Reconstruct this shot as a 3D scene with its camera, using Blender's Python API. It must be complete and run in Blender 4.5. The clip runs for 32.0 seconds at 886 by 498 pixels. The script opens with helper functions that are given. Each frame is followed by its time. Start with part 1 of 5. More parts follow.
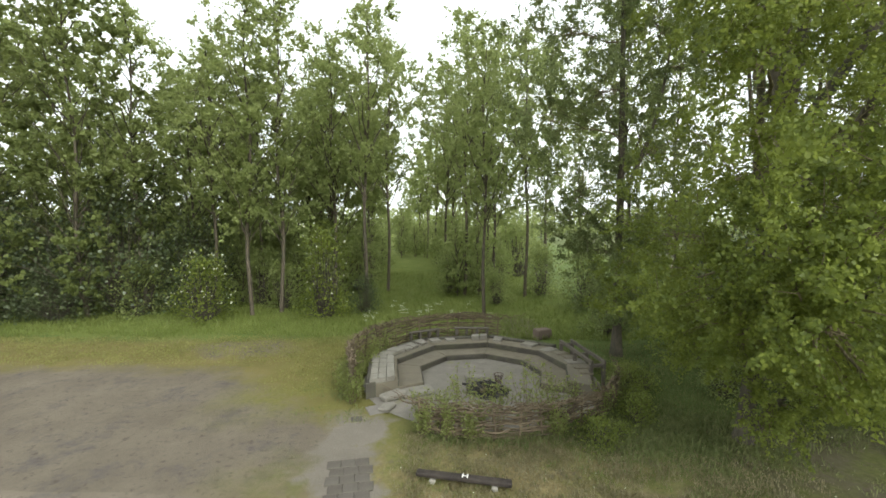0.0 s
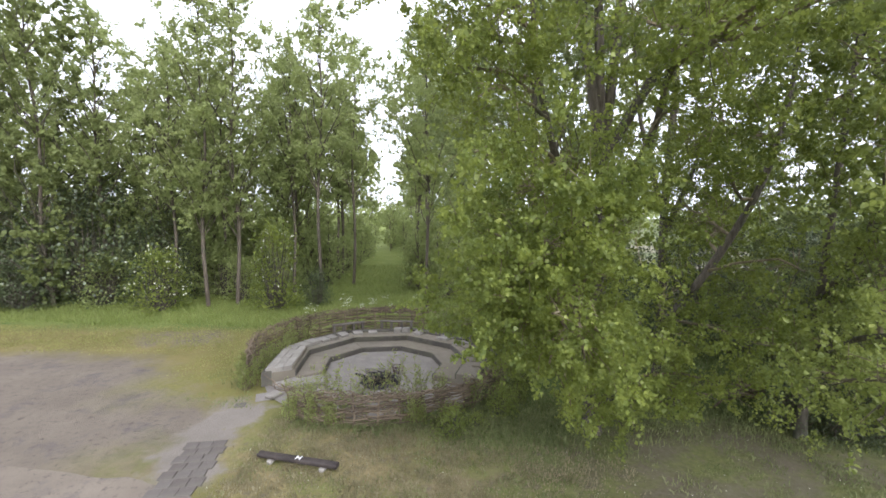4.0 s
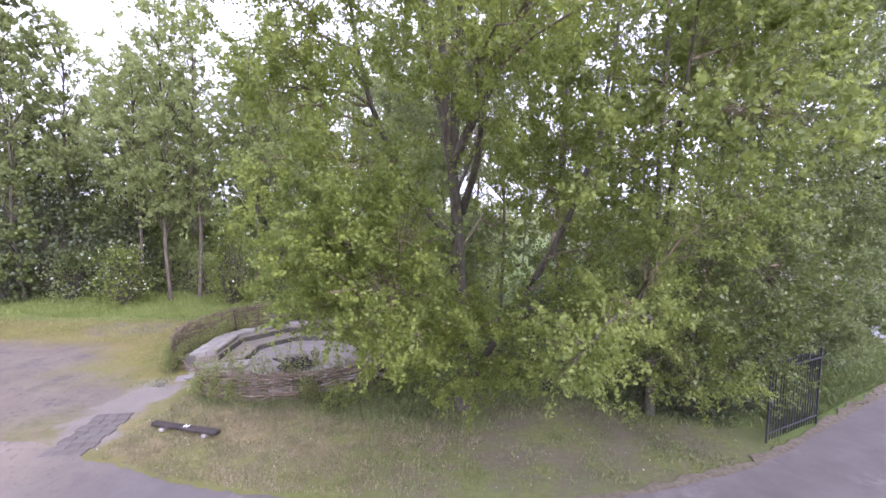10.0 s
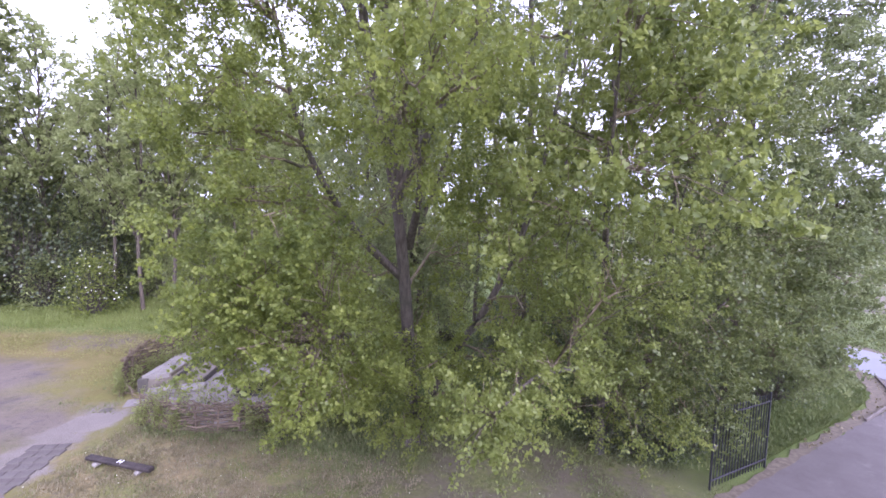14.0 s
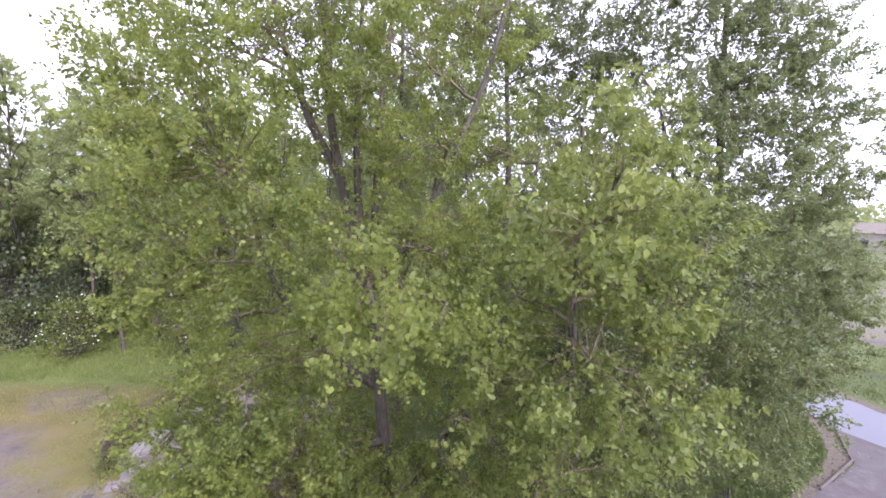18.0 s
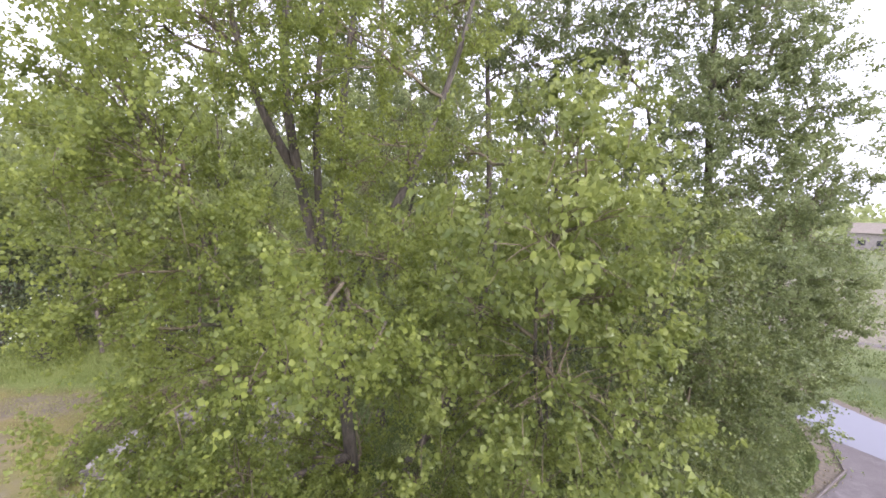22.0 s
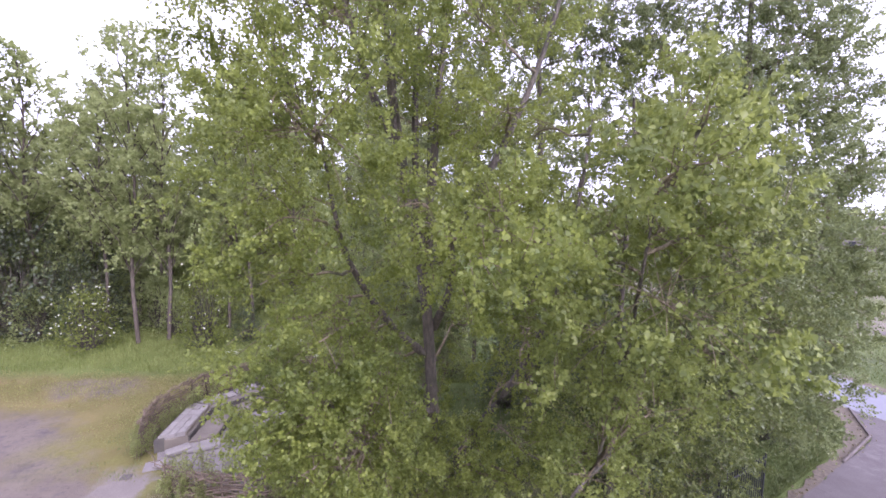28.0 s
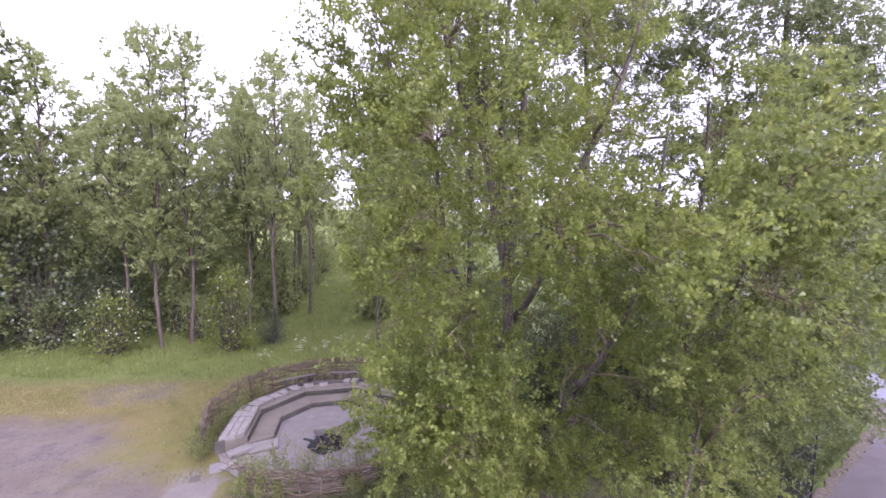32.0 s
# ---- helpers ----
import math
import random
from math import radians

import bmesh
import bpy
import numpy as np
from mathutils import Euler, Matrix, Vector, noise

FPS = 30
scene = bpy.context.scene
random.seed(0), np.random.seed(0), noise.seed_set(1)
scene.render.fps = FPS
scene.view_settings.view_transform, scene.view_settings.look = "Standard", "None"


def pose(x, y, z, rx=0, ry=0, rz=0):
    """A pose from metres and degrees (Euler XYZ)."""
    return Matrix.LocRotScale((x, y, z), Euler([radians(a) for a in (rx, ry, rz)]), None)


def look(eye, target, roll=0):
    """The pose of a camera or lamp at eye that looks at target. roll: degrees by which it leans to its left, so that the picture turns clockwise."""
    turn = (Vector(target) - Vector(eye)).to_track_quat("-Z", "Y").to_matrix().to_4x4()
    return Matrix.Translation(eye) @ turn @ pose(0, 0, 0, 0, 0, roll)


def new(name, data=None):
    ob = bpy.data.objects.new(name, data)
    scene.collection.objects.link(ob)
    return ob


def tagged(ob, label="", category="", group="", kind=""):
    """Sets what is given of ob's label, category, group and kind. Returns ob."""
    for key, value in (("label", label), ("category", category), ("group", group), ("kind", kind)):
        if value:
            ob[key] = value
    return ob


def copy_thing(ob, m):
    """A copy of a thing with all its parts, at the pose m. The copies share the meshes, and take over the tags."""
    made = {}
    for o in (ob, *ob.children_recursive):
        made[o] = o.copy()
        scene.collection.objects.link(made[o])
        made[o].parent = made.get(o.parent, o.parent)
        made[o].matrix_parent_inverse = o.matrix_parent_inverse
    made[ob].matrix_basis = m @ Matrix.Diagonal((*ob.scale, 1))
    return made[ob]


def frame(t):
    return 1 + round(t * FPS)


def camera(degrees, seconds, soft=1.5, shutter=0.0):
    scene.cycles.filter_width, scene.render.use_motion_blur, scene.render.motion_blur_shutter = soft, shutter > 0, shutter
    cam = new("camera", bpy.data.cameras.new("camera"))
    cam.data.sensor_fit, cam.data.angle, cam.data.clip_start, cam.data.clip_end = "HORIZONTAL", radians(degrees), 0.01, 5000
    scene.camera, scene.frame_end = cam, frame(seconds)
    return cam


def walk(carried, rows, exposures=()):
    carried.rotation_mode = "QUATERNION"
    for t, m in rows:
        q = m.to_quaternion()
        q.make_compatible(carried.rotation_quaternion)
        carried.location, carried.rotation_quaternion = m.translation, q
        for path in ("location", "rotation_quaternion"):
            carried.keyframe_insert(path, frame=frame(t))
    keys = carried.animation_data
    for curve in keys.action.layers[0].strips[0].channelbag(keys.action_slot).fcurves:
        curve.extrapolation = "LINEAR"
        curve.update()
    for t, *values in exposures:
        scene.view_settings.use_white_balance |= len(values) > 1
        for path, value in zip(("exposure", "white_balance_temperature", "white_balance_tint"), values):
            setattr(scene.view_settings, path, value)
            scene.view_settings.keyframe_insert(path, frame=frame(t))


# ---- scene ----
# ------------------------------------------------------------ camera and walk
cam = camera(92.94, 32.0, soft=1.62)
PATH = [
    (0, (0.009, 0.021, 4.363), (0.046, 5.011, 4.062), 0.13),
    (0.5, (0.312, -0.097, 4.438), (0.361, 4.891, 4.105), 0.15),
    (1, (0.736, -0.183, 4.440), (0.757, 4.804, 4.082), 0.33),
    (1.5, (1.117, -0.228, 4.377), (1.117, 4.759, 4.015), 0.35),
    (2, (1.558, -0.305, 4.355), (1.516, 4.681, 3.991), 0.51),
    (2.5, (1.989, -0.328, 4.363), (1.922, 4.659, 4.007), 0.59),
    (3, (2.412, -0.408, 4.480), (2.329, 4.578, 4.120), 0.72),
    (3.5, (2.819, -0.438, 4.538), (2.719, 4.547, 4.158), 0.55),
    (5.5, (4.264, -0.544, 4.634), (4.116, 4.436, 4.222), 0.53),
    (6, (4.605, -0.660, 4.774), (4.466, 4.318, 4.322), 0.42),
    (6.5, (5.052, -0.832, 4.891), (4.970, 4.143, 4.404), 0.06),
    (7, (5.259, -0.748, 4.827), (5.181, 4.228, 4.347), -0.01),
    (7.5, (5.408, -0.679, 4.770), (5.298, 4.299, 4.313), 0.08),
    (8, (5.484, -0.720, 4.729), (5.342, 4.257, 4.275), 0.14),
    (8.5, (5.602, -0.843, 4.684), (5.448, 4.134, 4.236), 0.13),
    (9, (5.734, -0.967, 4.632), (5.581, 4.012, 4.201), 0.21),
    (9.5, (5.822, -1.141, 4.559), (5.673, 3.841, 4.155), 0.33),
    (10, (5.984, -1.381, 4.524), (5.827, 3.601, 4.125), 0.40),
    (10.5, (6.139, -1.624, 4.464), (5.975, 3.358, 4.074), 0.60),
    (11, (6.289, -1.655, 4.452), (6.122, 3.327, 4.073), 0.76),
    (11.5, (6.438, -1.544, 4.660), (6.269, 3.440, 4.297), 0.92),
    (12, (6.581, -1.454, 4.867), (6.410, 3.530, 4.504), 1.13),
    (12.5, (6.738, -1.323, 4.935), (6.552, 3.661, 4.581), 1.31),
    (13, (6.887, -1.170, 4.949), (6.686, 3.813, 4.591), 1.42),
    (13.5, (6.970, -1.114, 4.997), (6.778, 3.868, 4.617), 1.49),
    (14, (7.048, -1.123, 5.287), (6.921, 3.859, 4.886), 1.59),
    (14.5, (7.132, -1.148, 5.939), (7.108, 3.832, 5.493), 1.72),
    (15, (7.220, -1.142, 6.618), (7.251, 3.833, 6.122), 1.81),
    (15.5, (7.275, -1.105, 7.029), (7.338, 3.868, 6.517), 1.74),
    (17.5, (7.240, -1.151, 7.855), (7.272, 3.821, 7.330), 1.64),
    (18, (7.299, -1.081, 7.907), (7.314, 3.891, 7.377), 1.58),
    (18.5, (7.429, -0.997, 7.917), (7.425, 3.974, 7.379), 1.52),
    (19, (7.566, -0.940, 7.986), (7.534, 4.029, 7.430), 1.55),
    (19.5, (7.686, -0.866, 8.037), (7.626, 4.102, 7.473), 1.69),
    (20, (7.808, -0.708, 8.060), (7.816, 4.261, 7.500), 1.67),
    (20.5, (7.855, -0.601, 8.052), (7.892, 4.369, 7.504), 1.70),
    (21, (7.866, -0.547, 8.045), (7.901, 4.423, 7.496), 1.71),
    (21.5, (7.865, -0.552, 8.032), (7.901, 4.417, 7.479), 1.80),
    (22, (7.879, -0.563, 8.030), (7.911, 4.407, 7.476), 1.80),
    (22.5, (7.862, -0.528, 8.024), (7.895, 4.441, 7.473), 1.85),
    (23, (7.757, -0.463, 7.992), (7.795, 4.509, 7.468), 1.73),
    (23.5, (7.736, -0.596, 7.841), (7.757, 4.384, 7.398), 1.57),
    (24, (7.606, -0.528, 7.773), (7.620, 4.454, 7.347), 1.53),
    (24.5, (7.392, -0.469, 7.695), (7.401, 4.510, 7.238), 1.48),
    (25, (7.031, -0.330, 7.635), (7.045, 4.644, 7.130), 1.34),
    (25.5, (6.886, -0.424, 7.587), (6.912, 4.547, 7.046), 1.29),
    (26, (6.711, -0.631, 7.624), (6.748, 4.337, 7.058), 1.31),
    (26.5, (6.554, -0.771, 7.706), (6.593, 4.192, 7.103), 1.64),
    (28.5, (5.822, -1.559, 7.008), (5.968, 3.422, 6.594), 1.41),
    (29, (5.555, -1.662, 6.964), (5.733, 3.319, 6.565), 1.37),
    (29.5, (5.263, -1.718, 6.946), (5.464, 3.262, 6.547), 1.33),
    (30, (4.984, -1.699, 6.906), (5.206, 3.281, 6.519), 1.30),
    (30.5, (4.637, -1.683, 6.903), (4.883, 3.297, 6.521), 1.21),
    (31, (4.331, -1.634, 7.004), (4.596, 3.343, 6.598), 1.15),
    (31.5, (4.136, -1.629, 7.053), (4.421, 3.345, 6.626), 1.03),
    (32, (3.927, -1.648, 7.111), (4.230, 3.323, 6.665), 0.97),
]
walk(cam, [(t, look(eye, target, roll)) for t, eye, target, roll in PATH],
     exposures=[(0.0, 0.4, 6460, 2), (3.0, 0.68, 6010, 13), (6.0, 0.97, 5710, 22), (11.0, 1.15, 5410, 40), (15.0, 1.09, 5260, 46), (18.0, 1.04, 5560, 37), (23.0, 1.05, 5760, 32), (26.5, 1.05, 5610, 42), (29.0, 1.0, 5460, 46), (32.0, 1.0, 5510, 48)])
# ------------------------------------------------------------ light: bright overcast sky
SUN_EL, SUN_ROT = radians(36), radians(145)
world = bpy.data.worlds.new("world")
scene.world = world
world.use_nodes = True
wn, wl = world.node_tree.nodes, world.node_tree.links
sky = wn.new("ShaderNodeTexSky")
sky.sky_type, sky.sun_disc = "NISHITA", False
sky.sun_elevation, sky.sun_rotation = SUN_EL, SUN_ROT
sky.air_density, sky.dust_density, sky.ozone_density = 1.0, 4.0, 1.0
cloud = wn.new("ShaderNodeHueSaturation")
cloud.inputs["Saturation"].default_value = 0.12
cloud.inputs["Value"].default_value = 1.0
veil = wn.new("ShaderNodeMix")
veil.data_type = "RGBA"
veil.inputs["Factor"].default_value = 0.55
veil.inputs[7].default_value = (12.5, 12.7, 13.2, 1)
wl.new(sky.outputs[0], cloud.inputs["Color"])
wl.new(cloud.outputs[0], veil.inputs[6])
wl.new(veil.outputs[2], wn["Background"].inputs["Color"])
wn["Background"].inputs["Strength"].default_value = 0.15
sun = new("sun", bpy.data.lights.new("sun", "SUN"))
sun.data.energy, sun.data.angle, sun.data.color = 1.5, radians(25), (1.0, 0.97, 0.93)
sun.matrix_world = look((0, 0, 40), (-40 / math.tan(SUN_EL) * math.sin(SUN_ROT), -40 / math.tan(SUN_EL) * math.cos(SUN_ROT), 0))

# ------------------------------------------------------------ materials
class Mat:
    """A small builder of node materials."""

    def __init__(self, name):
        self.m = bpy.data.materials.new(name)
        self.m.use_nodes = True
        self.t = self.m.node_tree
        self.n, self.l = self.t.nodes, self.t.links
        self.b = self.n["Principled BSDF"]
        self.out = self.n["Material Output"]
        self.co = self.n.new("ShaderNodeTexCoord").outputs["Object"]

    def put(self, value, socket):
        if isinstance(value, (int, float, tuple)):
            socket.default_value = value if not isinstance(value, tuple) or len(value) == 4 or len(socket.default_value) == 3 else (*value, 1)
        else:
            self.l.new(value, socket)

    def noise(self, scale, detail=4, rough=0.6, lo=0.3, hi=0.7, out="Fac", co=None):
        k = self.n.new("ShaderNodeTexNoise")
        k.inputs["Scale"].default_value, k.inputs["Detail"].default_value, k.inputs["Roughness"].default_value = scale, detail, rough
        self.l.new(co or self.co, k.inputs["Vector"])
        if out == "Color":
            return k.outputs["Color"]
        return self.span(k.outputs["Fac"], lo, hi)

    def span(self, v, lo, hi, a=0.0, b=1.0):
        k = self.n.new("ShaderNodeMapRange")
        self.put(v, k.inputs["Value"])
        for i, x in zip((1, 2, 3, 4), (lo, hi, a, b)):
            k.inputs[i].default_value = x
        return k.outputs[0]

    def mix(self, f, a, b, mode="MIX"):
        k = self.n.new("ShaderNodeMix")
        k.data_type, k.blend_type = "RGBA", mode
        self.put(f, k.inputs["Factor"])
        self.put(a, k.inputs[6])
        self.put(b, k.inputs[7])
        return k.outputs[2]

    def math(self, op, a, b=0.0):
        k = self.n.new("ShaderNodeMath")
        k.operation = op
        self.put(a, k.inputs[0])
        self.put(b, k.inputs[1])
        return k.outputs[0]

    def island(self):
        return self.n.new("ShaderNodeNewGeometry").outputs["Random Per Island"]

    def piece(self):
        return self.n.new("ShaderNodeObjectInfo").outputs["Random"]

    def bump(self, h, strength=0.4, dist=0.02):
        k = self.n.new("ShaderNodeBump")
        k.inputs["Strength"].default_value, k.inputs["Distance"].default_value = strength, dist
        self.l.new(h, k.inputs["Height"])
        self.l.new(k.outputs[0], self.b.inputs["Normal"])

    def end(self, colour, rough=0.8, metal=0.0, spec=0.3):
        self.put(colour, self.b.inputs["Base Color"])
        self.put(rough, self.b.inputs["Roughness"])
        self.b.inputs["Metallic"].default_value = metal
        self.b.inputs["Specular IOR Level"].default_value = spec
        return self.m


def leaf_mat(name, dark, mid, bright, clump=0.5, thin=0.35, rough=0.5, spec=0.5):
    k = Mat(name)
    r = k.island()
    c = k.mix(k.span(r, 0, 0.75, 0.0, 1.0), dark, mid)
    c = k.mix(k.span(r, 0.7, 1.0, 0, 0.9), c, bright)
    # Clump-sized bright and dark tones imitate lit sprays and shaded pockets in the colour.
    c = k.mix(k.noise(clump, 3, 0.6, 0.4, 0.62), c, k.mix(0.5, c, bright))
    c = k.mix(k.noise(clump * 3.5, 2, 0.5, 0.45, 0.65), c, k.mix(0.6, c, dark))
    k.end(c, k.span(r, 0, 1, rough + 0.12, rough - 0.08), 0, spec)
    tr = k.n.new("ShaderNodeBsdfTranslucent")
    k.l.new(k.mix(0.65, c, bright), tr.inputs["Color"])
    sh = k.n.new("ShaderNodeMixShader")
    sh.inputs[0].default_value = thin
    k.l.new(k.b.outputs[0], sh.inputs[1])
    k.l.new(tr.outputs[0], sh.inputs[2])
    k.l.new(sh.outputs[0], k.out.inputs["Surface"])
    return k.m


M_LEAF = leaf_mat("poplar_leaf", (0.095, 0.13, 0.052), (0.185, 0.223, 0.08), (0.305, 0.345, 0.135), 0.55, 0.55, 0.42, 0.45)
M_LEAF_NEAR = leaf_mat("young_leaf", (0.073, 0.104, 0.03), (0.169, 0.209, 0.045), (0.336, 0.38, 0.078), 0.7, 0.55, 0.46, 0.35)
# Wood leaves are coloured paler to stand in for haze and light between trees.
M_LEAF_FAR = leaf_mat("haze_lightened_wood_leaf", (0.2, 0.236, 0.088), (0.298, 0.342, 0.126), (0.4, 0.445, 0.178), 0.3, 0.62, 0.55, 0.25)
M_LEAF_BROAD = leaf_mat("broad_wood_leaf", (0.102, 0.126, 0.042), (0.172, 0.205, 0.066), (0.265, 0.3, 0.102), 0.3, 0.5, 0.55, 0.25)
# Shrub leaf colours are darkened further for the deep shade at the wood edge.
M_LEAF_DARK = leaf_mat("shade_dark_shrub_leaf", (0.042, 0.06, 0.024), (0.08, 0.105, 0.038), (0.14, 0.165, 0.07), 0.45, 0.3, 0.4)
M_LEAF_FRESH = leaf_mat("fresh_poplar_leaf", (0.088, 0.122, 0.033), (0.185, 0.226, 0.05), (0.325, 0.365, 0.09), 0.7, 0.55, 0.42, 0.42)
# Darker leaf copy: the shade under the neighbouring crowns is in its colours.
M_LEAF_SHADE = leaf_mat("shade_toned_poplar_leaf", (0.055, 0.076, 0.023), (0.122, 0.15, 0.04), (0.24, 0.275, 0.08), 0.7, 0.45, 0.42, 0.45)
M_SPRIG = leaf_mat("willow_leaf", (0.15, 0.18, 0.05), (0.24, 0.275, 0.075), (0.34, 0.37, 0.12), 2.0, 0.45)
M_BLOSSOM = leaf_mat("blossom", (0.55, 0.56, 0.38), (0.7, 0.7, 0.52), (0.8, 0.8, 0.68), 2.0, 0.3)
# Ride grass is coloured brighter to make up for the trees' shade on it.
M_GRASS_RIDE = leaf_mat("brightened_meadow_blade", (0.12, 0.16, 0.032), (0.19, 0.232, 0.05), (0.275, 0.31, 0.095), 0.35, 0.45, 0.6)
M_GRASS_VERGE = leaf_mat("verge_blade", (0.07, 0.1, 0.024), (0.118, 0.152, 0.036), (0.175, 0.208, 0.064), 0.5, 0.3, 0.6)
M_GRASS_YELLOW = leaf_mat("yellow_grass_blade", (0.15, 0.16, 0.04), (0.22, 0.215, 0.06), (0.3, 0.28, 0.1), 0.5, 0.25, 0.7)
M_GRASS_DULL = leaf_mat("trodden_grass_blade", (0.1, 0.125, 0.038), (0.155, 0.178, 0.06), (0.22, 0.235, 0.09), 0.5, 0.25, 0.7)
M_GRASS_DRY = leaf_mat("dry_grass_blade", (0.13, 0.12, 0.055), (0.22, 0.19, 0.1), (0.31, 0.27, 0.16), 0.6, 0.25, 0.7)


def bark(name, a, b):
    k = Mat(name)
    w = k.n.new("ShaderNodeMapping")
    w.inputs["Scale"].default_value = (6, 6, 1.2)
    k.l.new(k.co, w.inputs["Vector"])
    n1 = k.noise(3.0, 5, 0.65, 0.3, 0.7, co=w.outputs[0])
    c = k.mix(n1, a, b)
    c = k.mix(k.noise(1.3, 3, 0.6, 0.5, 0.75), c, (0.06, 0.066, 0.04))
    k.bump(n1, 0.7, 0.03)
    return k.end(c, 0.9)


M_BARK = bark("grey_brown_bark", (0.065, 0.055, 0.042), (0.17, 0.145, 0.11))
M_BARK_WOOD = bark("grey_poplar_bark", (0.062, 0.05, 0.036), (0.155, 0.128, 0.092))
M_TWIG = bark("twig_bark", (0.125, 0.1, 0.058), (0.26, 0.215, 0.13))


def stone(name, a, b, moss=0.3, scale=3.0):
    k = Mat(name)
    n1, n2 = k.noise(scale, 5, 0.65), k.noise(scale * 12, 3, 0.7)
    c = k.mix(n1, a, b)
    c = k.mix(k.math("MULTIPLY", k.noise(scale * 0.5, 5, 0.75, 0.45, 0.62), moss), c, (0.1, 0.105, 0.05))
    c = k.mix(k.math("MULTIPLY", n2, 0.35), c, (0.13, 0.115, 0.1))
    c = k.mix(k.span(k.piece(), 0, 1, 0.0, 0.3), c, (0.16, 0.145, 0.125))
    k.bump(k.math("ADD", n1, n2), 0.5, 0.015)
    return k.end(c, 0.9)


M_STONE = stone("weathered_concrete_block", (0.155, 0.132, 0.092), (0.265, 0.228, 0.166))
M_STONE_PALE = stone("pale_seat_slab", (0.22, 0.2, 0.165), (0.37, 0.345, 0.295), 0.15)
# Riser colour holds the shade of the upright faces, with moss patches over it.
M_RISER = stone("shade_toned_mossy_block", (0.04, 0.036, 0.028), (0.085, 0.077, 0.06), 0.6)
M_SLAB = stone("dark_paving_slab", (0.075, 0.063, 0.052), (0.125, 0.108, 0.092), 0.25)
M_SLAB_PALE = stone("sandy_paving_slab", (0.2, 0.18, 0.16), (0.28, 0.255, 0.228), 0.1)
M_KERB = stone("kerb_concrete", (0.13, 0.118, 0.105), (0.19, 0.175, 0.16), 0.3)
M_BRICK = stone("red_brown_block", (0.17, 0.115, 0.09), (0.26, 0.19, 0.15), 0.15)

k = Mat("grey_gravel_floor")
n1, n2 = k.noise(2.5, 5, 0.7), k.noise(60, 3, 0.7)
c = k.mix(n1, (0.19, 0.17, 0.142), (0.285, 0.258, 0.218))
c = k.mix(k.math("MULTIPLY", n2, 0.4), c, (0.12, 0.11, 0.102))
c = k.mix(k.noise(1.2, 4, 0.7, 0.58, 0.7), c, (0.2, 0.19, 0.1))
k.bump(n2, 0.5, 0.01)
M_GRAVEL = k.end(c, 0.9)

k = Mat("worn_asphalt")
n1, n2 = k.noise(1.1, 5, 0.7), k.noise(90, 3, 0.7)
c = k.mix(n1, (0.108, 0.094, 0.083), (0.155, 0.137, 0.122))
c = k.mix(k.math("MULTIPLY", n2, 0.45), c, (0.07, 0.065, 0.065))
c = k.mix(k.noise(0.5, 6, 0.75, 0.55, 0.72), c, (0.19, 0.172, 0.158))
worn = k.n.new("ShaderNodeSeparateXYZ")
k.l.new(k.co, worn.inputs[0])
earth = k.mix(k.noise(0.6, 5, 0.7), (0.15, 0.125, 0.092), (0.225, 0.19, 0.144))
earth = k.mix(k.math("MULTIPLY", k.noise(45, 3, 0.7), 0.35), earth, (0.1, 0.088, 0.078))
earth = k.mix(k.noise(0.9, 6, 0.75, 0.52, 0.66), earth, (0.12, 0.105, 0.094))
earth = k.mix(k.math("MULTIPLY", k.noise(7.0, 4, 0.75, 0.56, 0.66), 0.7), earth, (0.085, 0.07, 0.055))
c = k.mix(k.span(k.math("ADD", worn.outputs[0], k.noise(0.8, 5, 0.7, 0.2, 0.8)), 1.2, -1.6), c, earth)
k.bump(n2, 0.5, 0.008)
M_ASPHALT = k.end(c, 0.9, 0, 0.15)

k = Mat("wet_pale_concrete")
n1 = k.noise(0.8, 4, 0.6)
c = k.mix(n1, (0.115, 0.117, 0.123), (0.155, 0.157, 0.165))
M_WET = k.end(c, k.span(n1, 0, 1, 0.4, 0.6), 0, 0.4)

k = Mat("weathered_wood")
w = k.n.new("ShaderNodeMapping")
w.inputs["Scale"].default_value = (2, 18, 18)
k.l.new(k.co, w.inputs["Vector"])
n1 = k.noise(2.0, 5, 0.6, 0.3, 0.7, co=w.outputs[0])
c = k.mix(n1, (0.075, 0.062, 0.05), (0.17, 0.15, 0.125))
k.bump(n1, 0.5, 0.01)
M_WOOD = k.end(c, 0.85)

k = Mat("dark_stained_beam")
n1 = k.noise(6.0, 5, 0.7)
c = k.mix(n1, (0.018, 0.014, 0.012), (0.06, 0.048, 0.04))
k.bump(n1, 0.5, 0.01)
M_BEAM = k.end(c, 0.7)

k = Mat("willow_rod")
r = k.piece()
n1 = k.noise(7.0, 4, 0.7)
c = k.mix(r, (0.1, 0.076, 0.048), (0.25, 0.195, 0.125))
c = k.mix(k.math("MULTIPLY", n1, 0.5), c, (0.1, 0.075, 0.055))
k.bump(n1, 0.6, 0.01)
M_ROD = k.end(c, 0.85)

k = Mat("black_fence_paint")
n1 = k.noise(14, 4, 0.6)
M_FENCE = k.end(k.mix(n1, (0.012, 0.012, 0.013), (0.03, 0.03, 0.032)), k.span(n1, 0, 1, 0.35, 0.6), 0, 0.5)

k = Mat("charred_wood")
n1 = k.noise(9, 5, 0.7)
k.bump(n1, 0.8, 0.02)
M_CHAR = k.end(k.mix(n1, (0.012, 0.011, 0.01), (0.075, 0.068, 0.062)), 0.9)

k = Mat("rusty_iron")
n1 = k.noise(20, 4, 0.6)
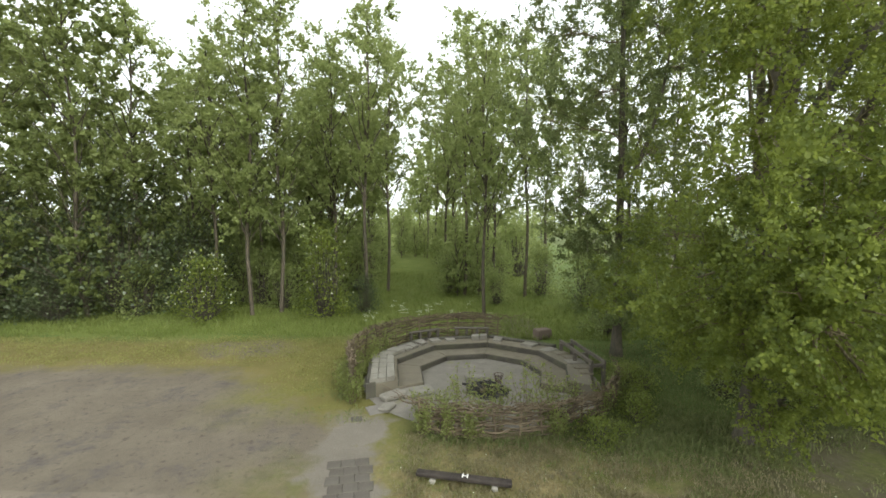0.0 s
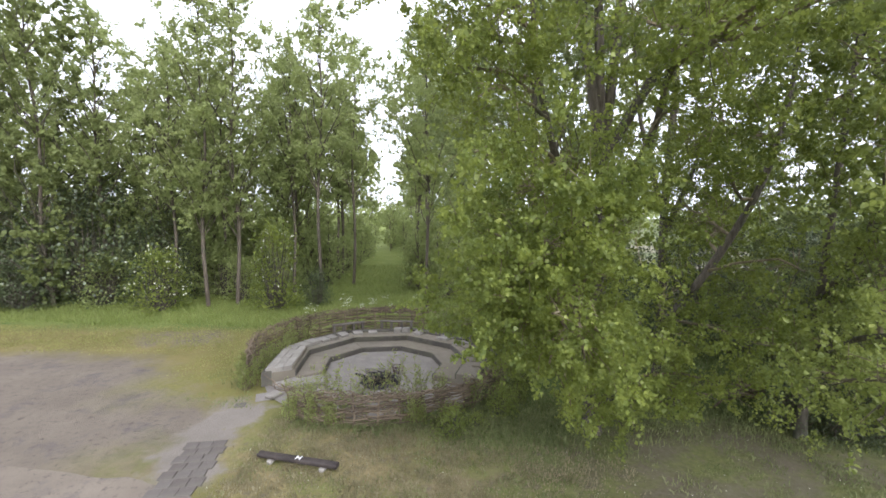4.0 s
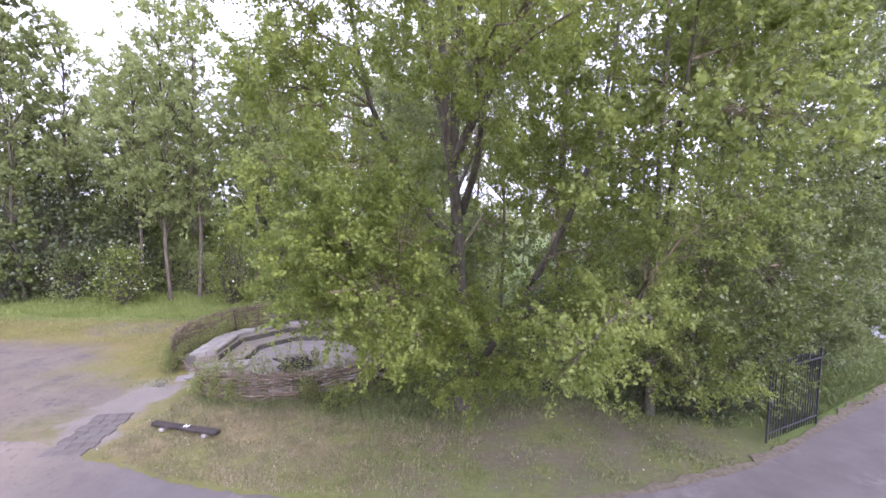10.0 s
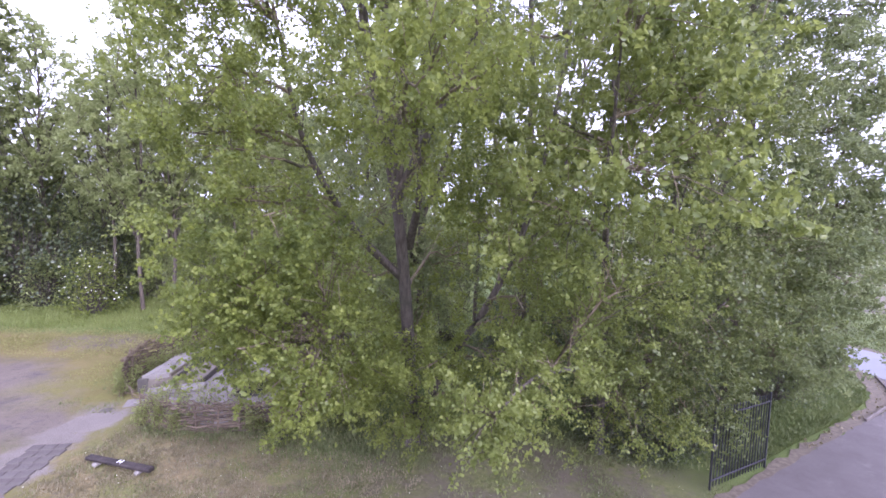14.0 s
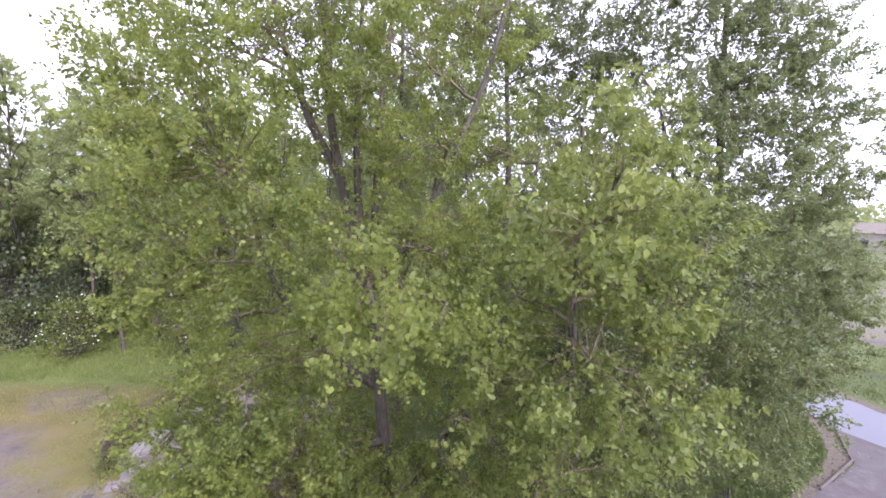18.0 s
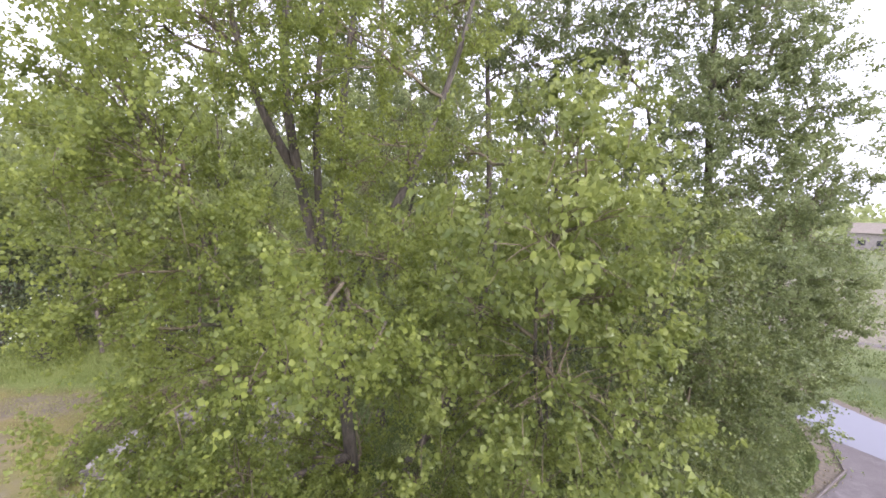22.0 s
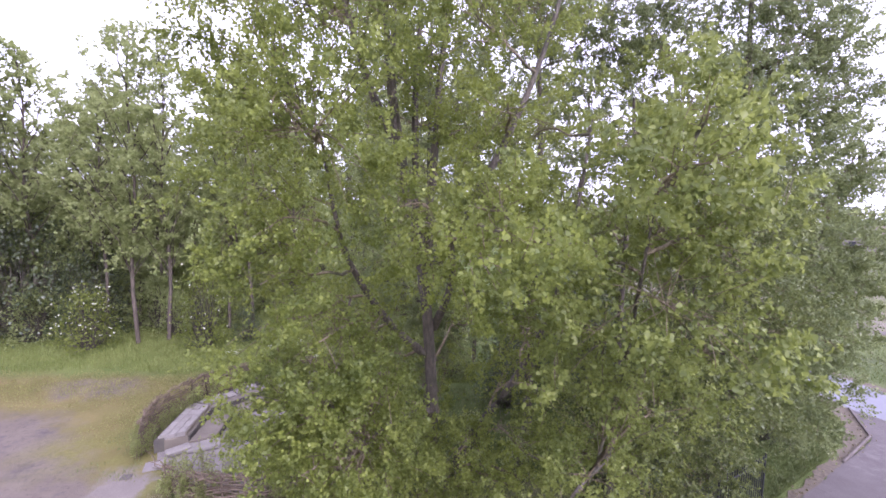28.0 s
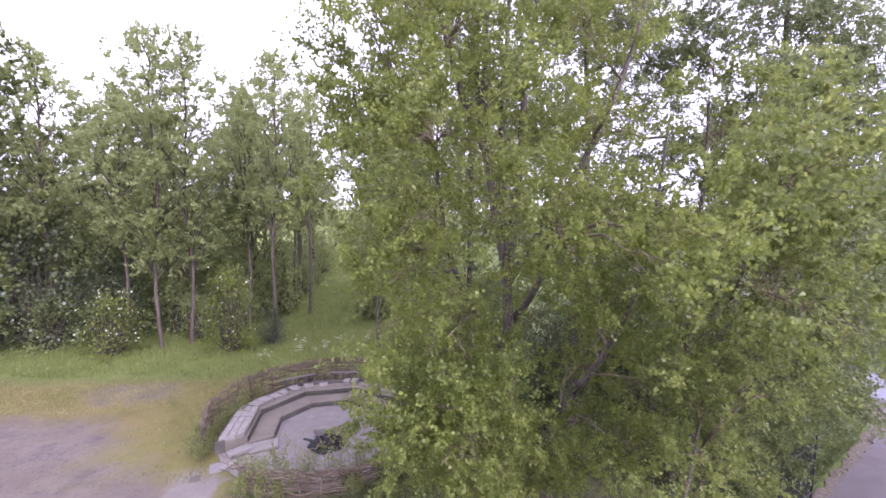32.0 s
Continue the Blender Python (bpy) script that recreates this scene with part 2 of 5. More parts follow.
M_RUST = k.end(k.mix(n1, (0.04, 0.03, 0.025), (0.13, 0.075, 0.05)), 0.7, 0.4)

k = Mat("white_paint")
n1 = k.noise(12, 3, 0.6)
M_WHITE = k.end(k.mix(n1, (0.72, 0.71, 0.68), (0.82, 0.81, 0.79)), 0.6)


def ground_mat():
    k = Mat("ground_cover")
    warp = k.noise(0.35, 4, 0.65, out="Color")
    k2 = k.n.new("ShaderNodeVectorMath")
    k2.operation = "MULTIPLY_ADD"
    k.l.new(warp, k2.inputs[0])
    k2.inputs[1].default_value = (2.6, 2.6, 0)
    add = k.n.new("ShaderNodeVectorMath")
    add.operation = "ADD"
    k.l.new(k.co, add.inputs[0])
    add.inputs[1].default_value = (-1.3, -1.3, 0)
    k.l.new(add.outputs[0], k2.inputs[2])
    fine = k.noise(2.2, 5, 0.7, out="Color")
    k3 = k.n.new("ShaderNodeVectorMath")
    k3.operation = "MULTIPLY_ADD"
    k.l.new(fine, k3.inputs[0])
    k3.inputs[1].default_value = (1.1, 1.1, 0)
    k.l.new(k2.outputs[0], k3.inputs[2])
    sep = k.n.new("ShaderNodeSeparateXYZ")
    k.l.new(k3.outputs[0], sep.inputs[0])
    X, Y = sep.outputs[0], sep.outputs[1]

    def ell(cx, cy, rx, ry, soft=0.25, power=2.0):
        dx = k.math("ABSOLUTE", k.math("DIVIDE", k.math("SUBTRACT", X, cx + 0.5), rx))
        dy = k.math("ABSOLUTE", k.math("DIVIDE", k.math("SUBTRACT", Y, cy + 0.5), ry))
        d = k.math("ADD", k.math("POWER", dx, power), k.math("POWER", dy, power))
        return k.span(d, 1 + soft, 1 - soft)

    g1, g2, g3 = k.noise(0.6, 5, 0.7), k.noise(9, 4, 0.7), k.noise(45, 3, 0.7)
    green = k.mix(g1, (0.088, 0.13, 0.034), (0.155, 0.185, 0.055))
    green = k.mix(k.math("MULTIPLY", g2, 0.5), green, (0.055, 0.08, 0.025))
    dry = k.mix(g1, (0.155, 0.135, 0.045), (0.245, 0.19, 0.082))
    dry = k.mix(k.math("MULTIPLY", g2, 0.45), dry, (0.1, 0.115, 0.035))
    hay = k.mix(g2, (0.175, 0.14, 0.07), (0.3, 0.24, 0.125))
    dirt = k.mix(g1, (0.15, 0.125, 0.092), (0.225, 0.19, 0.144))
    dirt = k.mix(k.math("MULTIPLY", g3, 0.35), dirt, (0.1, 0.088, 0.078))
    dirt = k.mix(k.noise(0.9, 6, 0.75, 0.52, 0.66), dirt, (0.12, 0.105, 0.094))
    dirt = k.mix(k.math("MULTIPLY", k.noise(7.0, 4, 0.75, 0.56, 0.66), 0.7), dirt, (0.085, 0.07, 0.055))
    bare = k.mix(g2, (0.098, 0.077, 0.054), (0.165, 0.135, 0.1))
    # Ground of the ride is lightened in colour against the shade of the trees.
    lush = k.math("MULTIPLY", k.span(Y, 15.8, 17.5), k.span(X, 9.0, 6.5))
    c = k.mix(lush, green, k.mix(g1, (0.125, 0.16, 0.036), (0.19, 0.215, 0.058)))
    c = k.mix(k.math("MULTIPLY", k.math("MULTIPLY", k.noise(0.035, 3, 0.6, 0.45, 0.55), k.span(X, 24, 30)), 0.3), c, (0.19, 0.165, 0.11))
    c = k.mix(k.math("MULTIPLY", k.span(X, 22, 26), 0.6), c, k.mix(k.noise(0.05, 4, 0.65, 0.4, 0.6), (0.075, 0.1, 0.035), (0.125, 0.125, 0.062)))
    far = k.math("ADD", X, Y)
    field = k.span(X, 23.5, 25.5)

    def belt(lo, hi, amount, col):
        return k.mix(k.math("MULTIPLY", k.math("MULTIPLY", field, amount), k.math("MULTIPLY", k.span(far, lo - 0.4, lo + 0.4), k.span(far, hi + 0.6, hi - 0.6))), c, col)

    c = belt(48.6, 50.2, 0.6, (0.06, 0.075, 0.03))
    c = belt(50.2, 59.5, 0.5, (0.115, 0.15, 0.045))
    c = belt(59.5, 74, 0.75, (0.19, 0.165, 0.125))
    c = belt(86, 104, 0.6, (0.18, 0.16, 0.115))
    strip = k.math("MULTIPLY", k.span(Y, 16.6, 15.6), k.span(X, 1.5, -1.5))
    c = k.mix(strip, c, dry)
    c = k.mix(k.math("MULTIPLY", ell(-6.9, 14.5, 1.8, 0.8, 0.6), 0.75), c, dirt)
    c = k.mix(ell(-9.9, 4.4, 7.5, 8.3, 0.16, 2.8), c, dirt)
    c = k.mix(ell(-8.0, -6, 6.4, 12.5, 0.2), c, dirt)
    c = k.mix(ell(-4.8, 4.4, 3.5, 5.5, 0.2, 3.0), c, dirt)
    c = k.mix(k.math("MULTIPLY", ell(1.2, 6.3, 4.4, 1.9, 0.6), 0.65), c, dry)
    c = k.mix(k.math("MULTIPLY", ell(1.3, 7.2, 2.9, 1.4, 0.6), 0.85), c, hay)
    c = k.mix(k.math("MULTIPLY", ell(8.4, 7.0, 3.5, 2.2, 0.6), 0.75), c, bare)
    c = k.mix(k.math("MULTIPLY", ell(4.5, 6.2, 2.6, 0.9, 0.6), 0.35), c, bare)
    c = k.mix(k.math("MULTIPLY", ell(3.4, 17.5, 0.8, 2.2, 0.5), 0.6), c, bare)
    c = k.mix(k.math("MULTIPLY", ell(4.2, 8.7, 1.5, 1.0, 0.7), 0.6), c, k.mix(g2, (0.065, 0.095, 0.028), (0.125, 0.155, 0.045)))
    lawn = ell(5.0, 6.9, 7.6, 2.5, 0.45)
    turf = k.mix(g2, (0.085, 0.105, 0.03), (0.175, 0.185, 0.055))
    c = k.mix(k.math("MULTIPLY", k.math("MULTIPLY", lawn, k.noise(0.9, 5, 0.7, 0.44, 0.6)), 0.75), c, turf)
    c = k.mix(k.math("MULTIPLY", k.math("MULTIPLY", lawn, k.noise(2.6, 5, 0.75, 0.54, 0.66)), 0.8), c, k.mix(g3, (0.105, 0.084, 0.06), (0.175, 0.145, 0.105)))
    yellow = k.math("MULTIPLY", k.span(X, -5.4, -3.0), k.math("MULTIPLY", k.span(X, -0.6, -1.6), k.math("MULTIPLY", k.span(Y, 9.4, 10.8), k.span(Y, 17.0, 16.0))))
    c = k.mix(k.math("MULTIPLY", yellow, k.noise(0.8, 4, 0.7, 0.32, 0.56)), c, k.mix(g2, (0.125, 0.125, 0.034), (0.21, 0.195, 0.062)))
    sand = k.mix(g1, (0.192, 0.168, 0.135), (0.272, 0.242, 0.2))
    sand = k.mix(k.math("MULTIPLY", g3, 0.4), sand, (0.12, 0.108, 0.095))
    sx = k.math("SUBTRACT", X, k.span(Y, 6.5, 9.5, -1.05, -1.3))
    band = k.math("MULTIPLY", k.span(k.math("ABSOLUTE", sx), 0.7, 0.42), k.math("MULTIPLY", k.span(Y, 6.2, 6.8), k.span(Y, 10.4, 10.0)))
    c = k.mix(band, c, sand)
    k.bump(k.math("ADD", g2, g3), 0.6, 0.03)
    return k.end(c, 0.95, 0, 0.15)


M_GROUND = ground_mat()


# ------------------------------------------------------------ mesh helpers
def quick_mesh(name, verts, quads, mat):
    """A mesh from arrays of vertices and of faces with equally many corners."""
    me = bpy.data.meshes.new(name)
    verts, quads = np.asarray(verts, np.float32), np.asarray(quads, np.int32)
    me.vertices.add(len(verts))
    me.vertices.foreach_set("co", verts.ravel())
    n = quads.shape[1]
    me.loops.add(quads.size)
    me.loops.foreach_set("vertex_index", quads.ravel())
    me.polygons.add(len(quads))
    me.polygons.foreach_set("loop_start", np.arange(len(quads), dtype=np.int32) * n)
    me.materials.append(mat)
    me.update(calc_edges=True)
    return me


def part(name, me, parent, label="", m=None):
    """One mesh object under a thing or a part."""
    ob = new(name, me)
    ob.parent = parent
    if m is not None:
        ob.matrix_basis = m
    if label:
        ob["label"] = label
    return ob


def bm_mesh(name, bm, mat, smooth=False):
    me = bpy.data.meshes.new(name)
    bm.to_mesh(me)
    bm.free()
    me.materials.append(mat)
    if smooth:
        me.polygons.foreach_set("use_smooth", [True] * len(me.polygons))
    return me


def box_mesh(name, sx, sy, sz, mat, bevel=0.012, rough=0.0, seed=0):
    """A worn block, standing on its base."""
    bm = bmesh.new()
    bmesh.ops.create_cube(bm, size=1)
    rng = random.Random(seed)
    for v in bm.verts:
        v.co = Vector((v.co.x * sx + rng.uniform(-rough, rough), v.co.y * sy + rng.uniform(-rough, rough), (v.co.z + 0.5) * sz + rng.uniform(-rough, rough) * 0.5))
    if bevel:
        bmesh.ops.bevel(bm, geom=bm.edges[:], offset=bevel, segments=1, affect="EDGES")
    return bm_mesh(name, bm, mat)


def tube_arrays(points, radii, sides=6):
    """Vertices and quads of a tapered tube along points."""
    p, r = np.asarray(points, float), np.asarray(radii, float)
    d = np.gradient(p, axis=0)
    d /= np.linalg.norm(d, axis=1, keepdims=True) + 1e-9
    ref = np.where(np.abs(d[:, 2:3]) > 0.85, [[1.0, 0, 0]], [[0, 0, 1.0]])
    a = np.cross(d, ref)
    a /= np.linalg.norm(a, axis=1, keepdims=True) + 1e-9
    b = np.cross(d, a)
    ang = np.arange(sides) * 2 * np.pi / sides
    v = p[:, None] + r[:, None, None] * (np.cos(ang)[None, :, None] * a[:, None] + np.sin(ang)[None, :, None] * b[:, None])
    n = len(p)
    i, j = np.meshgrid(np.arange(n - 1), np.arange(sides), indexing="ij")
    q = np.stack([i * sides + j, i * sides + (j + 1) % sides, (i + 1) * sides + (j + 1) % sides, (i + 1) * sides + j], -1).reshape(-1, 4)
    return v.reshape(-1, 3), q


def tubes_mesh(name, tubes, mat):
    vs, qs, n = [], [], 0
    for pts, rad, sides in tubes:
        v, q = tube_arrays(pts, rad, sides)
        vs.append(v)
        qs.append(q + n)
        n += len(v)
    me = quick_mesh(name, np.concatenate(vs), np.concatenate(qs), mat)
    me.polygons.foreach_set("use_smooth", [True] * len(me.polygons))
    return me


def unit(v):
    return v / (np.linalg.norm(v, axis=-1, keepdims=True) + 1e-9)


def leaf_arrays(rng, centres, size, shape="broad", hang=0.35, face=None):
    """A folded leaf at every centre: two quads, or two triangles for small far leaves."""
    n = len(centres)
    normal = unit(rng.normal(size=(n, 3)) + ([0, 0, 0.7] if face is None else face * 0.95))
    along = unit(np.cross(normal, rng.normal(size=(n, 3))) + [0, 0, -hang])
    side = unit(np.cross(normal, along))
    s = (size * rng.uniform(0.65, 1.25, n))[:, None]
    up = np.cross(along, side)
    wide = 0.36 if shape == "broad" else 0.16
    lift = up * s * 0.12
    base = centres - along * s * 0.5
    tip = centres + along * s * 0.5
    if shape == "far":
        v = np.stack([base, centres - along * s * 0.08 - side * s * 0.46 + lift, tip, centres - along * s * 0.08 + side * s * 0.46 + lift], 1)
        q = np.concatenate([np.arange(n)[:, None] * 4 + [0, 2, 1], np.arange(n)[:, None] * 4 + [0, 3, 2]])
        return v.reshape(-1, 3), q
    l1, l2 = base + along * s * 0.22 - side * s * wide + lift, base + along * s * 0.62 - side * s * wide * 0.72 + lift
    r1, r2 = base + along * s * 0.22 + side * s * wide + lift, base + along * s * 0.62 + side * s * wide * 0.72 + lift
    v = np.stack([base, l1, l2, tip, r2, r1], 1).reshape(-1, 3)
    k0 = np.arange(n)[:, None] * 6
    q = np.concatenate([k0 + [0, 3, 2, 1], k0 + [0, 5, 4, 3]])
    return v, q


def clump_points(rng, centre, radius, per_area=22, leaves=42, spread=0.2, core=0.12, lift=0.45):
    """Leaf sprays in a knobbly ball: centres of the sprays, and for each leaf its place and the way its spray faces."""
    r3 = np.asarray(radius if np.ndim(radius) else (radius, radius, radius * 0.95), float)
    n = max(3, int(per_area * np.mean(r3) ** 2))
    d = unit(rng.normal(size=(n, 3)))
    ph = rng.uniform(0, 6.28, 3)
    knob = 1 + 0.2 * np.sin(3.1 * d[:, 0] + ph[0]) * np.sin(2.7 * d[:, 1] + ph[1]) + 0.16 * np.sin(4.3 * d[:, 2] + ph[2]) + rng.normal(0, 0.06, n)
    rad = (core + (1 - core) * rng.uniform(0, 1, n) ** 0.5) * knob
    clumps = np.asarray(centre) + d * r3 * rad[:, None]
    m = rng.poisson(leaves * rng.uniform(0.4, 1.6, n))
    who = np.repeat(np.arange(n), m)
    face = unit(d * 0.7 + [0, 0, 0.6] + rng.normal(0, 0.35, (n, 3)))
    # every spray is a handful of shoots that rise and fan out, with leaves along them
    tw = 5
    run = unit(d[:, None] * [0.9, 0.9, 0.35] + rng.normal(0, 0.5, (n, tw, 3)) + [0, 0, lift])
    pick = rng.integers(0, tw, len(who))
    u = rng.uniform(0, 1, len(who)) ** 0.75
    reach = spread * 2.6 * rng.uniform(0.5, 1.4, (n, tw))[who, pick]
    side = rng.normal(0, 1, (len(who), 3)) * (spread * 0.27 * (1.1 - 0.6 * u))[:, None]
    pts = clumps[who] + run[who, pick] * (u * reach)[:, None] + side
    pts[:, 2] -= 0.3 * spread * u * u
    return clumps, pts, face[who]


def bend(rng, a, b, n=6, sag=0.08):
    """A crooked line from a to b."""
    a, b = np.asarray(a, float), np.asarray(b, float)
    t = np.linspace(0, 1, n)[:, None]
    L = np.linalg.norm(b - a)
    off = np.cumsum(rng.normal(0, 1, (n, 3)), axis=0)
    off = off - t * off[-1]
    off[0] = 0
    return a + (b - a) * t + off * L * 0.035 + np.array([0, 0, 1]) * np.sin(t * np.pi) * L * sag


# ------------------------------------------------------------ ground
def ground():
    n = 120
    t = np.linspace(-1, 1, n)
    g = np.sign(t) * (np.abs(t) * 18 + np.abs(t) ** 6 * 1500)
    xx, yy = np.meshgrid(g, g + 12, indexing="ij")
    rim = np.clip((np.hypot(xx - 2, yy - 12) - 9) / 8, 0, 1)
    zz = -0.012 + 0.0 * rim
    far = np.clip((np.hypot(xx, yy) - 25) / 60, 0, 1)
    zz = zz + far * 0.5 * (np.sin(xx * 0.05) + np.cos(yy * 0.043 + 1)) * 0.3 - 0.1 * far
    v = np.stack([xx, yy, zz], -1).reshape(-1, 3)
    i, j = np.meshgrid(np.arange(n - 1), np.arange(n - 1), indexing="ij")
    q = np.stack([i * n + j, (i + 1) * n + j, (i + 1) * n + j + 1, i * n + j + 1], -1).reshape(-1, 4)
    ob = new("ground", quick_mesh("ground", v, q, M_GROUND))
    tagged(ob, "rough grass with worn earth court and dry patches", "ground", kind="structure")


ground()

ROAD_EDGE = [(-30, 5.2), (-12, 6.5), (-6, 6.65), (-2.4, 6.3), (-0.95, 5.88), (0.2, 5.55), (1.1, 5.27), (2.5, 5.0), (4.4, 4.88), (6.3, 4.86), (8.15, 5.1), (10.3, 5.75), (12.1, 6.55), (15.7, 8.7), (18.3, 10.2), (20.72, 11.68), (22.1, 13.8)]


def smooth_line(pts, n=8):
    p = np.asarray(pts, float)
    out = []
    for i in range(len(p) - 1):
        a, b, c, d = p[max(i - 1, 0)], p[i], p[i + 1], p[min(i + 2, len(p) - 1)]
        for t in np.arange(n) / n:
            out.append(0.5 * ((2 * b) + (c - a) * t + (2 * a - 5 * b + 4 * c - d) * t * t + (3 * b - a - 3 * c + d) * t ** 3))
    out.append(p[-1])
    return np.array(out)


def strip_mesh(name, line, off_a, off_b, z, mat, wobble=0.0, seed=1):
    """A flat strip beside a line, between two offsets to its right."""
    rng = np.random.default_rng(seed)
    d = unit(np.gradient(line, axis=0))
    nrm = np.stack([d[:, 1], -d[:, 0]], 1)
    wob = rng.normal(0, wobble, len(line))[:, None]
    a, b = line + nrm * (off_a + wob), line + nrm * off_b
    n = len(line)
    v = np.concatenate([np.c_[a, np.full(n, z)], np.c_[b, np.full(n, z)]])
    i = np.arange(n - 1)
    return quick_mesh(name, v, np.stack([i, n + i, n + i + 1, i + 1], 1), mat)


edge = smooth_line(ROAD_EDGE)
tagged(new("road", strip_mesh("road", edge, 0.0, 3.7, 0.004, M_ASPHALT, 0.03)), "worn grey asphalt lane curving past the trees", "road", kind="structure")


# ------------------------------------------------------------ stone ring
RING = np.array([1.15, 11.75])
RR = 3.4


def polar(a, r, z=0.0):
    return (RING[0] + r * math.cos(radians(a)), RING[1] + 0.96 * r * math.sin(radians(a)), z)


def wedge_mesh(name, a0, a1, r0, r1, z0, z1, mat, seed=0):
    """A straight-sided ring block."""
    rng = random.Random(seed)
    bm = bmesh.new()
    vs = []
    for z in (z0, z1):
        for a, r in ((a0, r0), (a1, r0), (a1, r1), (a0, r1)):
            p = polar(a, r, z + (rng.uniform(-0.008, 0.012) if z == z1 else 0))
            vs.append(bm.verts.new(p))
    for f in ((3, 2, 1, 0), (4, 5, 6, 7), (0, 1, 5, 4), (1, 2, 6, 5), (2, 3, 7, 6), (3, 0, 4, 7)):
        bm.faces.new([vs[i] for i in f])
    bmesh.ops.recalc_face_normals(bm, faces=bm.faces[:])
    bmesh.ops.bevel(bm, geom=[e for e in bm.edges if e.verts[0].co.z > z0 + 0.03 and e.verts[1].co.z > z0 + 0.03], offset=0.014, segments=1, affect="EDGES")
    return bm_mesh(name, bm, mat)


def chord_block(name, c0, c1, t0, t1, r0, r1, z0, z1, mat, seed=0):
    """A block along the straight side between two corners of the ring, from t0 to t1 of its length."""
    rng = random.Random(seed)
    bm = bmesh.new()
    vs = []
    for z in (z0, z1):
        for t, r in ((t0, r0), (t1, r0), (t1, r1), (t0, r1)):
            p = Vector(polar(c0, r)).lerp(Vector(polar(c1, r)), t)
            vs.append(bm.verts.new((p.x + rng.uniform(-0.008, 0.008), p.y + rng.uniform(-0.008, 0.008), z + (rng.uniform(-0.01, 0.01) if z == z1 else 0))))
    for f in ((3, 2, 1, 0), (4, 5, 6, 7), (0, 1, 5, 4), (1, 2, 6, 5), (2, 3, 7, 6), (3, 0, 4, 7)):
        bm.faces.new([vs[i] for i in f])
    bmesh.ops.recalc_face_normals(bm, faces=bm.faces[:])
    bmesh.ops.bevel(bm, geom=[e for e in bm.edges if e.verts[0].co.z > z0 + 0.03 and e.verts[1].co.z > z0 + 0.03], offset=0.012, segments=1, affect="EDGES")
    return bm_mesh(name, bm, mat)


def stone_ring():
    ring = tagged(new("amphitheatre"), "round sunken seating ring of weathered grey stone tiers", "amphitheatre")
    bm = bmesh.new()
    bmesh.ops.create_circle(bm, cap_ends=True, segments=40, radius=RR - 0.12)
    for v in bm.verts:
        v.co = Vector((RING[0] + v.co.x, RING[1] + 0.96 * v.co.y, 0.006))
    part("floor_disc", bm_mesh("floor_disc", bm, M_GRAVEL), ring, "grey gravel floor")
    corners = (208, 165, 122, 79, 36, 2, -30)
    for i in range(len(corners) - 1):
        a1, a = corners[i] - 0.06, corners[i + 1] + 0.06
        part("tier_block", wedge_mesh("tier_block", a, a1, 1.78, 2.5, 0.0, 0.17, M_STONE, i), ring)
        part("tier_block", wedge_mesh("tier_block", a, a1, 2.505, 3.1, 0.0, 0.34, M_STONE, i + 50), ring)
        # Added facings put the dark of the shaded tier fronts into colour.
        part("riser", wedge_mesh("riser", a + 0.2, a1 - 0.2, 1.745, 1.776, 0.0, 0.16, M_RISER, i + 90), ring, "mossy riser board coloured dark as if shaded")
        part("riser", wedge_mesh("riser", a + 0.2, a1 - 0.2, 2.47, 2.501, 0.172, 0.33, M_RISER, i + 130), ring, "mossy riser board coloured dark as if shaded")
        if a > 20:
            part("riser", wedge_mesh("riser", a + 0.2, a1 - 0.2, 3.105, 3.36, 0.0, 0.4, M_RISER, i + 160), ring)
    # pale seat slabs and loose blocks on the outer tier
    seats = [(208, 165, 0.02 + 0.19 * i, 0.2 + 0.19 * i, 2.6 + 0.225 * j, 2.815 + 0.225 * j, 0.47) for i in range(5) for j in range(3)]
    seats += [(165, 122, t0, t1, 2.76, 3.2, z) for t0, t1, z in ((0.03, 0.19, 0.44), (0.2, 0.36, 0.45), (0.4, 0.55, 0.42), (0.57, 0.7, 0.43), (0.78, 0.94, 0.43))]
    seats += [(122, 79, t0, t1, 2.78, 3.1, z) for t0, t1, z in ((0.04, 0.2, 0.42), (0.3, 0.44, 0.41), (0.72, 0.84, 0.5), (0.86, 0.97, 0.5))]
    seats += [(79, 36, t0, t1, 2.7, 3.1, z) for t0, t1, z in ((0.1, 0.24, 0.43), (0.6, 0.8, 0.42))]
    for j, (c0, c1, t0, t1, r0, r1, z) in enumerate(seats):
        part("seat_slab", chord_block("seat_slab", c0, c1, t0, t1, r0, r1, 0.342, z, M_STONE_PALE, 280 + j), ring, "pale worn seat slab")
    part("seat_front", chord_block("seat_front", 208, 165, 0.02, 0.97, 2.56, 2.596, 0.342, 0.45, M_STONE, 279), ring)
    # broken paving on the eastern side
    for j in range(6):
        part("paving_stone", wedge_mesh("paving_stone", 30 - j * 9, 37 - j * 9, 2.55 + 0.08 * (j % 3), 3.08, 0.342, 0.37 + 0.015 * (j % 2), M_STONE_PALE if j % 3 == 0 else M_STONE, 340 + j), ring)
    # stones beside the entrance
    for j, (a, r, s) in enumerate(((215, 2.1, 0.85), (213, 2.75, 0.6), (222, 3.2, 0.42), (249, 3.0, 0.6), (244, 3.3, 0.5))):
        x, y, _ = polar(a, r)
        part("entrance_stone", box_mesh("entrance_stone", s, 0.3 + 0.22 * (j == 0), 0.1 + 0.05 * (j % 2), M_STONE_PALE, 0.03, 0.03, j), ring, "", pose(x, y, 0, 0, 0, 20 + 25 * j))


stone_ring()


